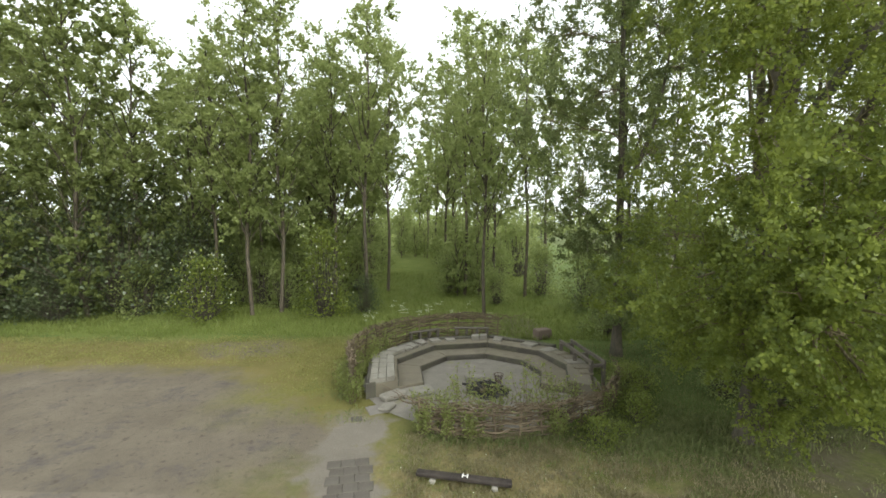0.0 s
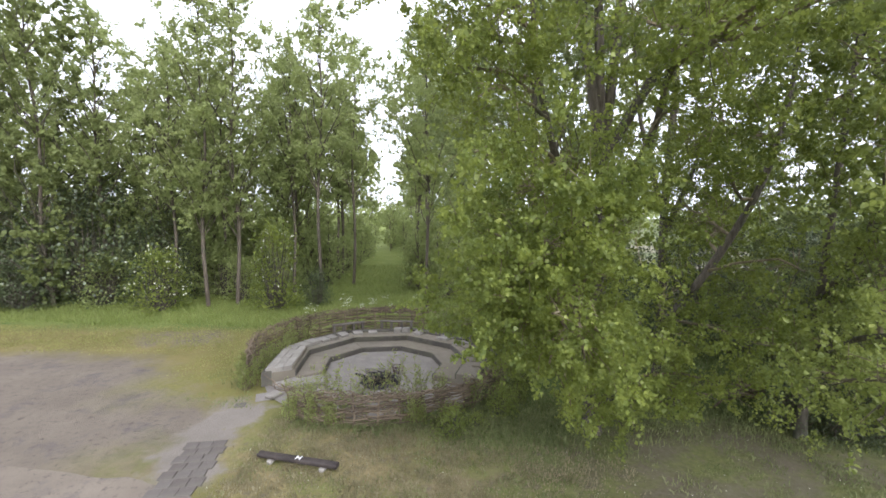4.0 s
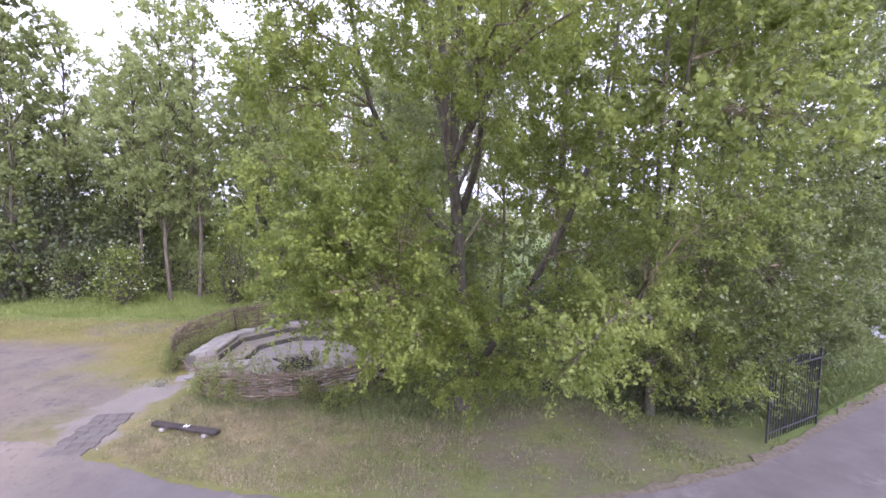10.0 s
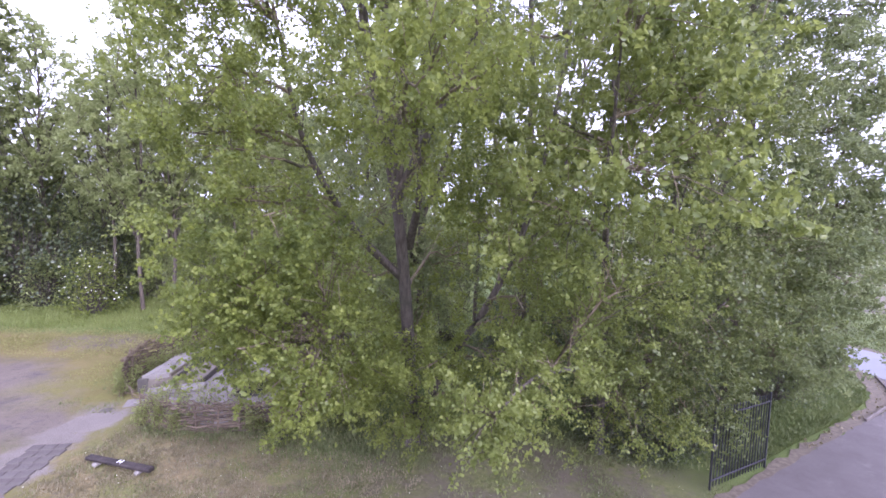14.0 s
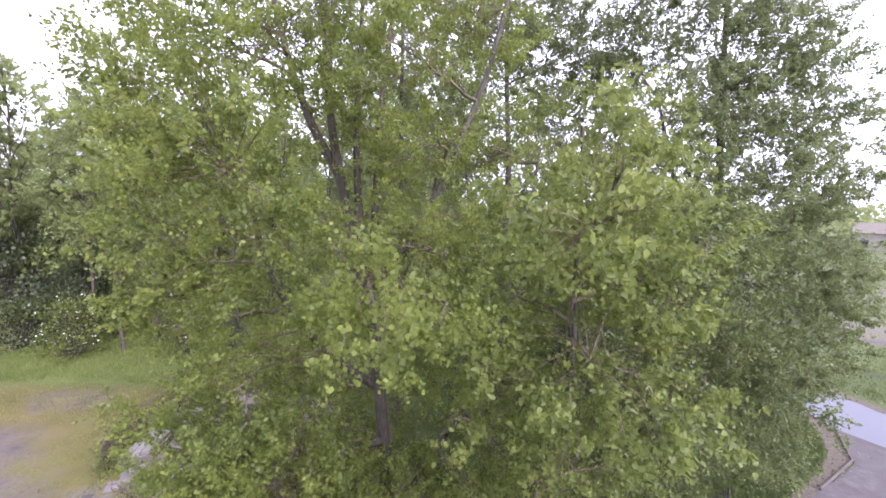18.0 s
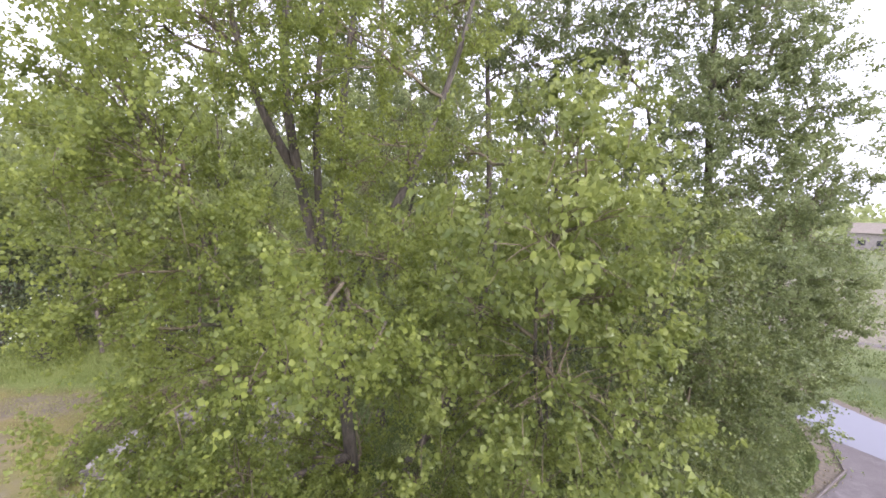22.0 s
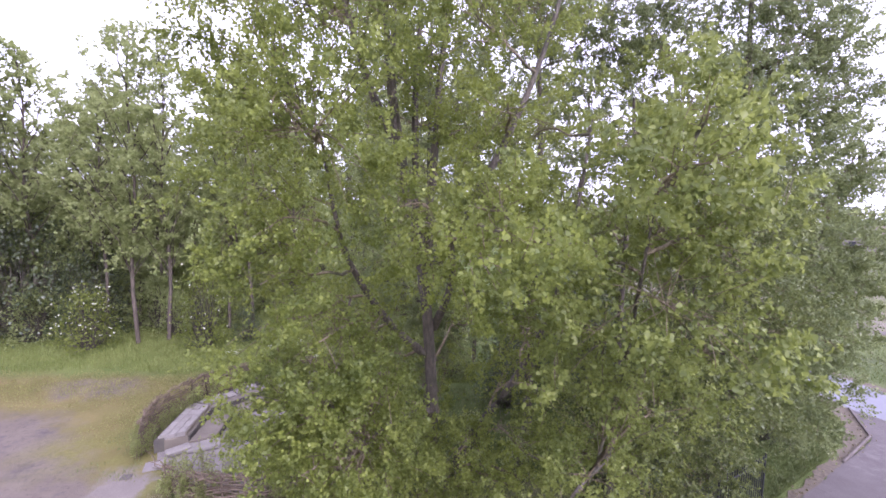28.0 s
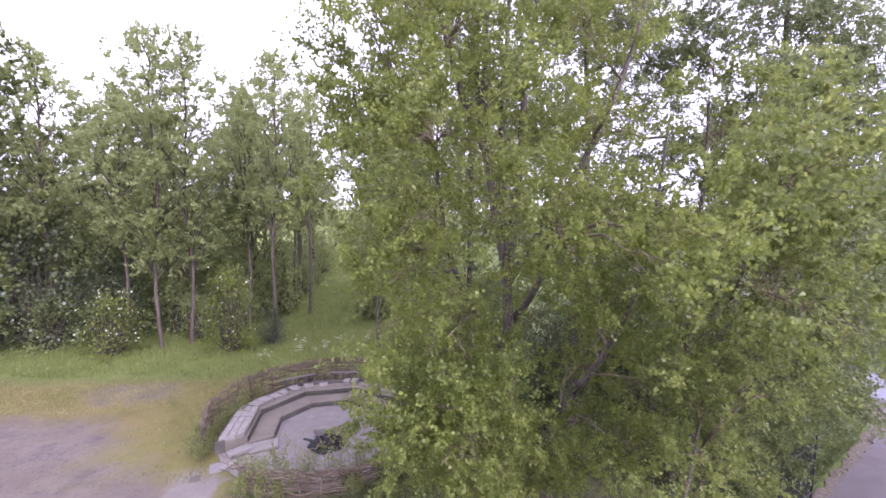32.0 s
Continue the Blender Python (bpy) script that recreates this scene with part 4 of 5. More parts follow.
near_tree("poplar_tree", (6.2, 8.3),
          [(6.15, 8.1, 1.5), (6.05, 7.7, 3.6), (5.85, 7.3, 5.7), (5.3, 7.1, 8.4), (5.05, 7.1, 10.5), (4.95, 7.2, 14.0)],
          [[(6.3, 8.1, 0.3), (6.9, 7.6, 2.0), (7.8, 7.2, 3.6), (8.4, 6.8, 5.2), (8.8, 6.8, 7.0), (9.1, 7.0, 9.0)],
           [(5.85, 7.3, 5.8), (5.7, 7.1, 7.4), (5.62, 7.1, 9.2), (5.7, 7.1, 11.0), (5.75, 7.3, 13.4)],
           [(5.9, 7.3, 5.7), (6.0, 7.1, 7.8), (6.1, 7.1, 9.8), (6.35, 7.2, 12), (6.6, 7.4, 14)],
           [(5.9, 7.3, 5.6), (6.6, 6.9, 7.0), (7.4, 6.6, 8.6), (8.1, 6.6, 10.5), (8.5, 6.8, 12.4)],
           [(5.3, 7.1, 8.4), (4.75, 6.9, 9.5), (4.25, 6.8, 11.2), (4.0, 6.9, 12.6)],
           [(5.4, 7.1, 8.0), (5.2, 6.8, 9.6), (5.25, 6.8, 11.6)],
           [(6.1, 7.8, 3.8), (5.2, 6.9, 4.9), (4.5, 6.0, 6.4), (4.2, 5.6, 8.2)],
           [(6.1, 7.7, 4.6), (6.4, 6.6, 5.8), (6.3, 5.7, 7.2)],
           [(6.1, 7.9, 2.6), (5.4, 6.6, 3.0), (5.0, 5.6, 3.2)]],
          [((4.35, 4.6, 8.2), 1.4, 0.9), ((4.6, 5.2, 10.4), 1.5, 0.75), ((5.1, 4.8, 4.4), 0.9), ((6.2, 4.7, 6.6), 1.2), ((5.2, 5.9, 3.1), 0.9), ((5.6, 7.4, 2.4), 0.9), ((6.8, 7.1, 2.4), 0.8, 0.55), ((6.2, 8.9, 2.2), 0.8, 0.35), ((4.7, 7.4, 2.6), 0.8), ((5.8, 6.6, 2.5), 0.7), ((4.9, 6.7, 2.4), 0.6), ((6.6, 6.3, 2.5), 0.6), ((4.0, 5.5, 2.9), 0.6, 0.8), ((3.85, 5.1, 3.6), 0.6, 0.8), ((7.6, 7.6, 2.3), 0.8, 0.55),
           ((4.8, 7.2, 11.6), 1.7), ((6.4, 8.2, 13.8), 1.9, 0.4), ((7.6, 7.6, 11.4), 1.5, 1.0), ((4.6, 8.4, 4.2), 1.3, 0.8), ((4.1, 5.9, 5.0), 1.1), ((3.5, 5.3, 9.3), 1.3, 0.75), ((5.4, 6.6, 9.6), 1.1), ((6.4, 6.8, 8.6), 1.0, 0.8), ((6.8, 7.0, 11.6), 1.2, 0.8), ((3.8, 4.9, 10.2), 0.7, 0.7), ((3.65, 5.0, 6.4), 0.9, 0.76), ((3.7, 6.0, 3.6), 0.9), ((4.3, 6.4, 2.6), 0.7), ((4.0, 4.9, 3.6), 0.7), ((3.45, 4.6, 5.3), 0.62), ((3.6, 4.4, 4.4), 0.5), ((3.5, 4.8, 6.0), 0.5), ((3.75, 4.35, 3.65), 0.36), ((4.45, 4.8, 2.7), 0.55, 1.1), ((4.9, 4.6, 2.45), 0.55, 1.1), ((5.45, 5.2, 2.55), 0.65), ((3.95, 4.6, 3.15), 0.4), ((4.2, 4.6, 4.6), 0.6), ((3.55, 4.7, 8.2), 0.9, 0.76),
           ((7.4, 9.6, 4.4), 1.4, 0.3), ((6.0, 9.4, 2.7), 1.5, 0.45), ((5.5, 6.9, 2.3), 0.9), ((4.4, 8.8, 2.6), 1.0), ((8.3, 9.6, 6.2), 1.5, 0.75), ((8.4, 9.2, 8.9), 1.4, 0.7), ((9.0, 10.0, 2.8), 1.3, 0.7),
           ((7.6, 7.2, 7.6), 1.0, 0.8), ((4.3, 7.2, 13.4), 1.4, 0.85), ((7.2, 5.6, 8.9), 1.0, 0.8), ((3.6, 5.7, 10.8), 1.2, 0.55), ((3.85, 4.6, 7.0), 1.0, 0.76), ((5.4, 8.6, 16.0), 1.6, 0.4), ((7.6, 8.4, 14.6), 1.5, 0.4), ((6.6, 5.4, 10.2), 1.0, 0.85), ((6.5, 6.0, 6.2), 1.0, 0.6), ((7.3, 6.0, 5.2), 0.9, 0.6), ((5.4, 5.6, 7.2), 1.0), ((7.2, 5.4, 7.2), 0.9), ((7.7, 5.6, 5.6), 0.8, 0.75), ((8.2, 5.6, 3.8), 0.7, 0.6), ((8.1, 6.0, 2.6), 0.7),
           ((6.4, 7.0, 1.4), 0.6, 0.9), ((7.1, 6.9, 1.15), 0.6, 0.9), ((5.7, 7.2, 1.6), 0.55, 0.8), ((7.8, 7.1, 1.3), 0.65, 0.9), ((6.8, 7.5, 0.95), 0.5, 0.8), ((8.4, 6.8, 1.5), 0.6, 0.8), ((6.15, 7.5, 0.55), 0.42, 0.9), ((5.8, 7.3, 0.95), 0.45, 0.9), ((6.6, 7.5, 0.5), 0.35, 0.9), ((4.5, 5.2, 3.9), 1.0), ((4.9, 5.0, 3.0), 0.8), ((3.9, 5.4, 3.2), 0.8), ((4.4, 4.6, 5.2), 0.9), ((4.2, 4.3, 4.3), 0.65), ((4.3, 4.1, 3.5), 0.5), ((8.2, 8.8, 4.8), 1.1, 0.8), ((9.3, 9.4, 4.2), 1.2, 0.85), ((3.05, 5.2, 8.6), 0.75), ((3.1, 5.2, 7.4), 0.8), ((3.2, 5.4, 9.9), 0.9), ((2.75, 5.3, 9.1), 0.5), ((3.1, 5.1, 6.4), 0.6), ((7.0, 2.5, 6.9), 0.5), ((6.75, 2.9, 6.6), 0.55), ((7.3, 3.0, 6.7), 0.5)],
          11, M_LEAF_NEAR, "broad poplar with grey trunk, leaning second stem and light green leaves", 0.0535, 0.17, 33, 124)

near_tree("poplar_tree", (10.5, 8.2),
          [(10.4, 8.0, 1.5), (10.2, 7.6, 3.5), (10.0, 7.2, 5.8), (9.9, 6.9, 8.0), (9.8, 6.8, 9.4)],
          [[(10.2, 7.6, 3.0), (9.6, 6.0, 4.6), (9.2, 4.9, 6.0), (9.0, 4.2, 7.4)],
           [(10.3, 7.8, 2.0), (9.3, 5.8, 2.8), (8.2, 4.3, 3.2), (7.6, 3.6, 3.0)],
           [(10.2, 7.6, 2.8), (10.9, 7.0, 4.2), (11.2, 6.6, 6.0)]],
          [((9.4, 4.2, 5.9), 1.35), ((8.9, 3.5, 7.7), 1.0, 0.8), ((7.5, 3.6, 3.0), 0.42, 1.3, 0.68), ((7.25, 3.5, 2.65), 0.3, 1.6, 0.68), ((7.9, 3.85, 3.15), 0.4, 1.3, 0.68), ((7.6, 3.95, 2.5), 0.3, 1.6, 0.68), ((8.4, 4.4, 3.4), 0.55, 1.2, 0.68), ((8.15, 4.4, 2.75), 0.4, 1.3, 0.68), ((7.2, 4.1, 2.9), 0.35, 1.4, 0.68), ((8.4, 4.6, 5.2), 0.9),
           ((9.9, 6.0, 8.8), 1.4, 0.8), ((9.2, 5.4, 4.0), 1.1, 1, 0.68), ((10.4, 6.8, 1.8), 1.2, 1, 0.68), ((10.4, 4.9, 7.0), 1.0), ((10.3, 8.6, 6.8), 1.6), ((9.4, 7.4, 2.6), 1.1, 1, 0.68), ((9.5, 4.9, 7.0), 1.0), ((9.3, 4.3, 4.6), 0.9, 1, 0.68), ((8.3, 5.2, 6.6), 0.9), ((9.3, 3.7, 8.5), 0.7), ((9.7, 4.1, 7.9), 0.8)],
          12, M_LEAF_FRESH, "leafy young poplar with a low drooping bough over bare earth", 0.078, 0.1, 34, 72, "broad")

# Part of this tree's shade is in its darkened leaf colour.
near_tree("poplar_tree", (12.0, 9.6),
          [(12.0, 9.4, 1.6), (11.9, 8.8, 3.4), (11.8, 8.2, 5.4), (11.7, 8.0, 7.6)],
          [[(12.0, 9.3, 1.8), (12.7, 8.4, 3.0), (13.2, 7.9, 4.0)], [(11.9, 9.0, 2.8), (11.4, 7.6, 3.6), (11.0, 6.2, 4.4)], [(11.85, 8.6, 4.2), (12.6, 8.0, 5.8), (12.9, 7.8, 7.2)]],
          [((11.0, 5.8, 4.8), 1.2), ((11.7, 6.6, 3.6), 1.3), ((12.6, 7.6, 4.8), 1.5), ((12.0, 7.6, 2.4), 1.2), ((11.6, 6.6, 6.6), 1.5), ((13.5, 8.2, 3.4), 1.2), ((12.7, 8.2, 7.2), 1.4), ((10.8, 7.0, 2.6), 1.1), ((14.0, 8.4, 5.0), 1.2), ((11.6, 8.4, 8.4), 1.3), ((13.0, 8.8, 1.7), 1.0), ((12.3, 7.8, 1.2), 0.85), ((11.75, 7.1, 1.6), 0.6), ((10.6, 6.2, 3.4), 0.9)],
          16, M_LEAF_SHADE, "bushy poplar beside the metal fence, fine leaves coloured dark for shade", 0.058, 0.12, 33, 96)

near_tree("poplar_tree", (15.0, 10.8),
          [(15.0, 10.8, 2), (14.9, 10.7, 5), (14.9, 10.6, 8), (14.7, 10.6, 11), (14.6, 10.6, 14.5)],
          [[(14.9, 10.7, 3), (16.0, 10.2, 5), (16.8, 9.9, 7.2)], [(14.9, 10.7, 3.4), (13.6, 9.6, 5), (12.8, 8.9, 7)], [(14.9, 10.6, 6), (13.8, 10.8, 8.6), (13.2, 11, 11)]],
          [((16.6, 10.0, 6.2), 1.6), ((16.9, 10.2, 8.8), 1.5, 0.72), ((17.3, 10.0, 5.8), 1.3, 1.2), ((17.9, 10.0, 5.0), 1.2, 1.2), ((17.6, 10.2, 9.2), 1.1, 0.75), ((17.4, 9.9, 4.0), 1.1, 1.2), ((17.5, 10.3, 7.6), 1.3, 0.78), ((16.0, 9.5, 7.6), 1.4, 0.8), ((15.2, 9.3, 6.0), 1.4), ((16.6, 9.8, 10.4), 1.4, 0.78), ((16.7, 10.0, 12.0), 1.0, 0.92), ((15.6, 10.4, 11.6), 1.7, 1.2), ((14.2, 10.4, 13.4), 1.6, 1.1), ((13.4, 9.4, 6.6), 1.7), ((13.0, 9.6, 9.6), 1.7, 0.95),
           ((14.8, 8.9, 4.2), 1.6), ((16.2, 9.8, 3.6), 1.4), ((13.4, 9.6, 3.6), 1.5), ((14.8, 9.2, 8.2), 1.6, 0.95), ((12.4, 11, 12), 1.5, 1.15), ((12.6, 10.2, 1.6), 1.2), ((15.4, 9.6, 2.0), 1.3), ((15.9, 10.2, 1.8), 1.1), ((16.6, 9.4, 2.7), 0.95), ((15.5, 8.8, 2.2), 0.9), ((14.6, 10.2, 10.6), 1.8, 1.2), ((16.0, 10.3, 13.2), 1.5, 0.92), ((14.4, 10.4, 15.6), 1.6, 0.6), ((13.0, 10.2, 14.4), 1.5, 0.6)],
          13, M_LEAF, "tall leafy poplar beside the black metal fence", 0.064, 0.2, 33, 116, "far")

near_tree("poplar_tree", (9.2, 11.6),
          [(9.2, 11.6, 2), (9.1, 11.5, 5), (9.2, 11.4, 8.5), (9.0, 11.4, 12), (9, 11.4, 15)],
          [[(9.1, 11.5, 4), (10.2, 11.8, 6.5), (10.8, 12, 9)], [(9.1, 11.5, 4.6), (8.2, 11.2, 7.2), (7.8, 11, 10)]],
          [((10.6, 12.0, 7.6), 1.8, 0.95), ((10.8, 12, 10.6), 1.9, 1.15), ((9.2, 11.4, 13.4), 1.9, 1.1), ((7.9, 11.2, 9.6), 1.7, 0.95), ((10.8, 11.6, 4.6), 1.6, 1.1), ((9.4, 11.8, 6.0), 1.4, 0.8), ((12.0, 12.0, 6.2), 1.5, 0.9), ((7.8, 11.6, 12.8), 1.6, 0.92), ((11.4, 11.0, 2.4), 1.3), ((11.6, 11.6, 13.0), 1.5, 1.15), ((10.4, 11.2, 11.8), 1.4, 1.2), ((10.6, 11.6, 15.2), 1.6, 0.6), ((12.2, 11.4, 9.0), 1.3, 0.95)],
          14, M_LEAF, "slender poplar with a thin crown behind the leaning stem", 0.068, 0.15, 30, 104, "far")

near_tree("poplar_tree", (5.9, 13.8),
          [(5.9, 13.8, 3), (5.85, 13.7, 7), (5.8, 13.7, 11), (5.8, 13.7, 16)],
          [[(5.9, 13.8, 3.4), (4.9, 13.6, 4.6), (4.2, 13.4, 5.2)], [(5.85, 13.7, 5), (6.8, 13.5, 7.6), (7.2, 13.4, 10)]],
          [((4.6, 13.6, 5.6), 1.5), ((3.5, 13.5, 7.6), 1.4, 0.8), ((3.4, 13.7, 10.4), 1.6, 0.7), ((4.0, 13.4, 13.2), 1.6, 0.8), ((3.6, 13.2, 4.6), 1.1, 0.8), ((7.6, 13.4, 9.2), 1.5, 0.8), ((7.8, 13.6, 12.6), 1.5, 0.8), ((6.9, 13.6, 6.8), 1.7), ((5.0, 13.8, 8.6), 1.8), ((6.6, 13.6, 10.8), 1.9), ((5.2, 13.7, 12.6), 1.8), ((6.1, 13.7, 15.4), 1.7, 0.4), ((5.6, 13.2, 3.2), 1.5), ((7.4, 13.6, 3.6), 1.6), ((5.2, 12.6, 2.2), 1.1), ((6.3, 12.4, 2.0), 1.0), ((4.7, 13.2, 3.4), 1.0), ((5.9, 12.4, 4.4), 1.2)],
          15, M_LEAF, "tall poplar standing behind the stone ring", 0.072, 0.16, 28, 98, "far")


def wood_tree(seed, height, spread, low, mat, label, leaf=0.14, clumps=150, per=36, boughs=24, peak=0.34):
    """A slender wood-edge tree: branches rise steeply from the trunk into an egg-shaped, airy crown."""
    rng = np.random.default_rng(seed)
    tree = tagged(new("poplar_tree"), label, "tree", "poplars of the wood")
    lean = rng.normal(0, 0.018, 2)
    z = np.linspace(-0.1, height * 0.97, 12)
    trunk = np.c_[lean[0] * z + 0.08 * np.sin(z * 0.7 + seed), lean[1] * z + 0.08 * np.cos(z * 0.8), z]
    part("trunk", tubes_mesh("trunk", [(trunk, np.linspace(0.095, 0.018, 12) * height / 14, 7)], M_BARK_WOOD), tree)
    tw, pts, faces = [], [], []
    for i in range(boughs):
        u = (i + rng.uniform(0, 1)) / boughs
        zc = height * (low + (0.955 - low) * u)
        a = i * 2.4 + rng.uniform(-0.6, 0.6)
        wide = (u / peak) ** 0.5 if u < peak else max(1 - ((u - peak) / (1 - peak)) ** 2.0, 0.0) ** 0.8
        r = spread * (0.12 + 0.88 * wide) * rng.uniform(0.2, 0.85)
        size = spread * (0.2 + 0.16 * wide) * rng.uniform(0.75, 1.25)
        c = np.array([r * math.cos(a) + lean[0] * zc, r * math.sin(a) + lean[1] * zc, zc])
        zs = max(zc - r * 1.5 - 0.3, height * low * 0.75)
        s = np.array([np.interp(zs, z, trunk[:, 0]), np.interp(zs, z, trunk[:, 1]), zs])
        b = bend(rng, s, c, 5, 0.04)
        part("branch", tubes_mesh("branch", [(b, [0.034, 0.028, 0.021, 0.014, 0.007], 4)], M_BARK_WOOD), tree)
        cl, lv, fc = clump_points(rng, c, (size, size, size * 1.5), clumps / boughs / max(size, 0.3) ** 2, per, 0.2, 0.1, 0.6)
        for k_ in cl[::3]:
            tw.append((bend(rng, b[rng.integers(2, 5)], k_, 3, 0.04), [0.009, 0.007, 0.003], 3))
        pts.append(lv)
        faces.append(fc)
    tagged(part("branchwork", tubes_mesh("branchwork", tw, M_BARK_WOOD), tree), kind="stuff")
    v, q = leaf_arrays(rng, np.concatenate(pts), leaf, "far", 0.35, np.concatenate(faces))
    part("crown", quick_mesh("crown", v, q, mat), tree)
    return tree


def shrub(seed, radius, height, mat, label, leaf=0.11, clumps=70, per=40, blossom=0, name="shrub"):
    rng = np.random.default_rng(seed)
    bush = tagged(new(name), label, "shrub")
    tw, pts, bl = [], [], []
    for i in range(clumps):
        u, a = rng.uniform(0.03, 1), rng.uniform(0, 6.28)
        r = radius * math.sqrt(rng.uniform(0.1, 1)) * (1.0 - 0.55 * u ** 2)
        c = np.array([r * math.cos(a), r * math.sin(a), height * u])
        tw.append((bend(rng, (0.15 * math.cos(a) * radius, 0.15 * math.sin(a) * radius, -0.03), c, 4, 0.08), [0.022, 0.018, 0.012, 0.005], 3))
        m = rng.poisson(per)
        pts.append(c + rng.normal(0, 1, (m, 3)) * 0.24 * radius ** 0.5)
        if blossom and u > 0.2:
            bl.append(c + unit(np.array([[math.cos(a), math.sin(a), 0.5]])) * 0.25 + rng.normal(0, 0.2, (blossom, 3)))
    tagged(part("stemwork", tubes_mesh("stemwork", tw, M_BARK), bush), kind="stuff")
    p = np.concatenate(pts)
    p[:, 2] = np.abs(p[:, 2])
    v, q = leaf_arrays(rng, p, leaf, "far")
    part("foliage", quick_mesh("foliage", v, q, mat), bush)
    if blossom:
        v, q = leaf_arrays(rng, np.concatenate(bl), 0.1, "far")
        part("blossom", quick_mesh("blossom", v, q, M_BLOSSOM), bush, "white flower heads")
    return bush


rng = np.random.default_rng(77)
HEIGHTS = (15.2, 15.0, 14.6, 15.5, 15.0, 4.6)
# All but the broad tree wear the leaf colour lightened for haze.
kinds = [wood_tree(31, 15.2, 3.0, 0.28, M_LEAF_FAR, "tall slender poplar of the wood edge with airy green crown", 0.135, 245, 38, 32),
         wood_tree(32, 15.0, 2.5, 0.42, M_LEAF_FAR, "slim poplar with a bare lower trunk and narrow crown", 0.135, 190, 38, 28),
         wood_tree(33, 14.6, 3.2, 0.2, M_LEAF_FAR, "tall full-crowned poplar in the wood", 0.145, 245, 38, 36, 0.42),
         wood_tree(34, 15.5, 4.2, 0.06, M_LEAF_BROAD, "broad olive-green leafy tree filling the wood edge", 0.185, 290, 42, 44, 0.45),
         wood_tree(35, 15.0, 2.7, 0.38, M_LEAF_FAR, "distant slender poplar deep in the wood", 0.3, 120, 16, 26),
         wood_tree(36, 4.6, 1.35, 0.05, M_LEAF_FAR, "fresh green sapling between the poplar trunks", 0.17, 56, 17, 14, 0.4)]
# place, kind and height
WOOD = [(-16.4, 19.4, 3, 15.8), (-14.75, 20.8, 1, 15.2), (-10.9, 20.6, 1, 13.4), (-9.0, 19.9, 0, 15.8), (-7.7, 20.6, 0, 15.6), (-9.9, 23.4, 1, 12.6), (-6.6, 25.6, 2, 14.4), (-3.8, 21.2, 1, 15.6),
        (-19.7, 22.6, 2, 15.4), (-21.4, 20.0, 3, 15.4), (-24, 25, 2, 16), (-27.5, 23, 3, 16), (-22, 29, 0, 11.6), (-17.6, 21.6, 0, 10.6),
        (-12.6, 25.4, 0, 14.0), (-16, 27.4, 2, 14.2), (-9.2, 30, 1, 14.2), (-10, 38, 4, 14.6), (-18, 36, 2, 14.4), (-5.4, 32, 1, 13.4), (-7, 43, 4, 13.6), (-13, 46, 4, 14),
        (-7.8, 27.4, 1, 13.8), (-5.6, 22.8, 1, 14.0), (-13.0, 22.4, 2, 12.5), (-4.9, 29.4, 4, 14.6), (-6.6, 37, 4, 14.4), (-12, 41, 4, 14.6), (-15.4, 23.8, 2, 11.7), (-19.8, 26, 2, 11.2), (-9.2, 52, 4, 14.5), (-11.5, 34.5, 1, 13.6), (-8.4, 60, 4, 14),
        (1.55, 25.4, 1, 17.4), (2.05, 19.2, 1, 12.4), (0.5, 33, 1, 17), (3.6, 28, 0, 17), (1.2, 40, 4, 16.6), (-0.4, 47, 4, 16), (4.2, 36, 1, 16.4), (-2.9, 60, 4, 15.2), (-1.6, 55, 4, 15.4), (4.6, 51, 4, 16.4), (2.2, 62, 4, 17),
        (-3.6, 76, 4, 15), (-4.4, 68, 5, 4.4), (-2.4, 66, 5, 5), (-5.6, 72, 5, 5), (-3.4, 74, 5, 5.5), (-6.2, 88, 4, 14.5), (-1.8, 70, 4, 16), (7.5, 30, 1, 17.5), (12, 36, 1, 14), (11.5, 20.5, 0, 14.2), (8.2, 18.2, 1, 14.8), (19, 19.5, 2, 9.6), (5.2, 25, 1, 16), (-3.3, 27, 1, 16.4), (-14, 31, 2, 10.8), (-18.5, 31, 2, 10.8), (-10.5, 28, 2, 9.8)]
for i in range(44):
    x, y = (float(rng.uniform(-14.5, -4.6)), float(rng.uniform(22.5, 44))) if i < 32 else (float(rng.uniform(0.9, 5.2)), float(rng.uniform(24, 40)))
    WOOD.append((x - 0.05 * max(y - 30, 0), y, 5, float(rng.uniform(2.8, 5.2))))
for i in range(26):
    WOOD.append((float(rng.uniform(-14, 16)), float(rng.uniform(46, 92)), 5, float(rng.uniform(3.4, 6.0))))
for i in range(34):
    y = float(rng.uniform(42, 74))
    x = float(rng.uniform(-9.5, -4.2)) if i % 3 == 0 else float(rng.uniform(0.2, 8.5)) if y < 54 else float(rng.uniform(-6.5, 4))
    WOOD.append((x, y, 5, float(rng.uniform(3.6, 6.8))))
for n, (x, y, kind, tall) in enumerate(WOOD):
    f = tall / HEIGHTS[kind]
    m = pose(x, y, 0, 0, 0, float(rng.uniform(0, 360))) @ Matrix.Diagonal((f ** 0.7, f ** 0.7, f, 1))
    first = kinds[kind].get("used")
    ob = kinds[kind] if not first else copy_thing(kinds[kind], m)
    ob.matrix_basis = m
    kinds[kind]["used"] = 1

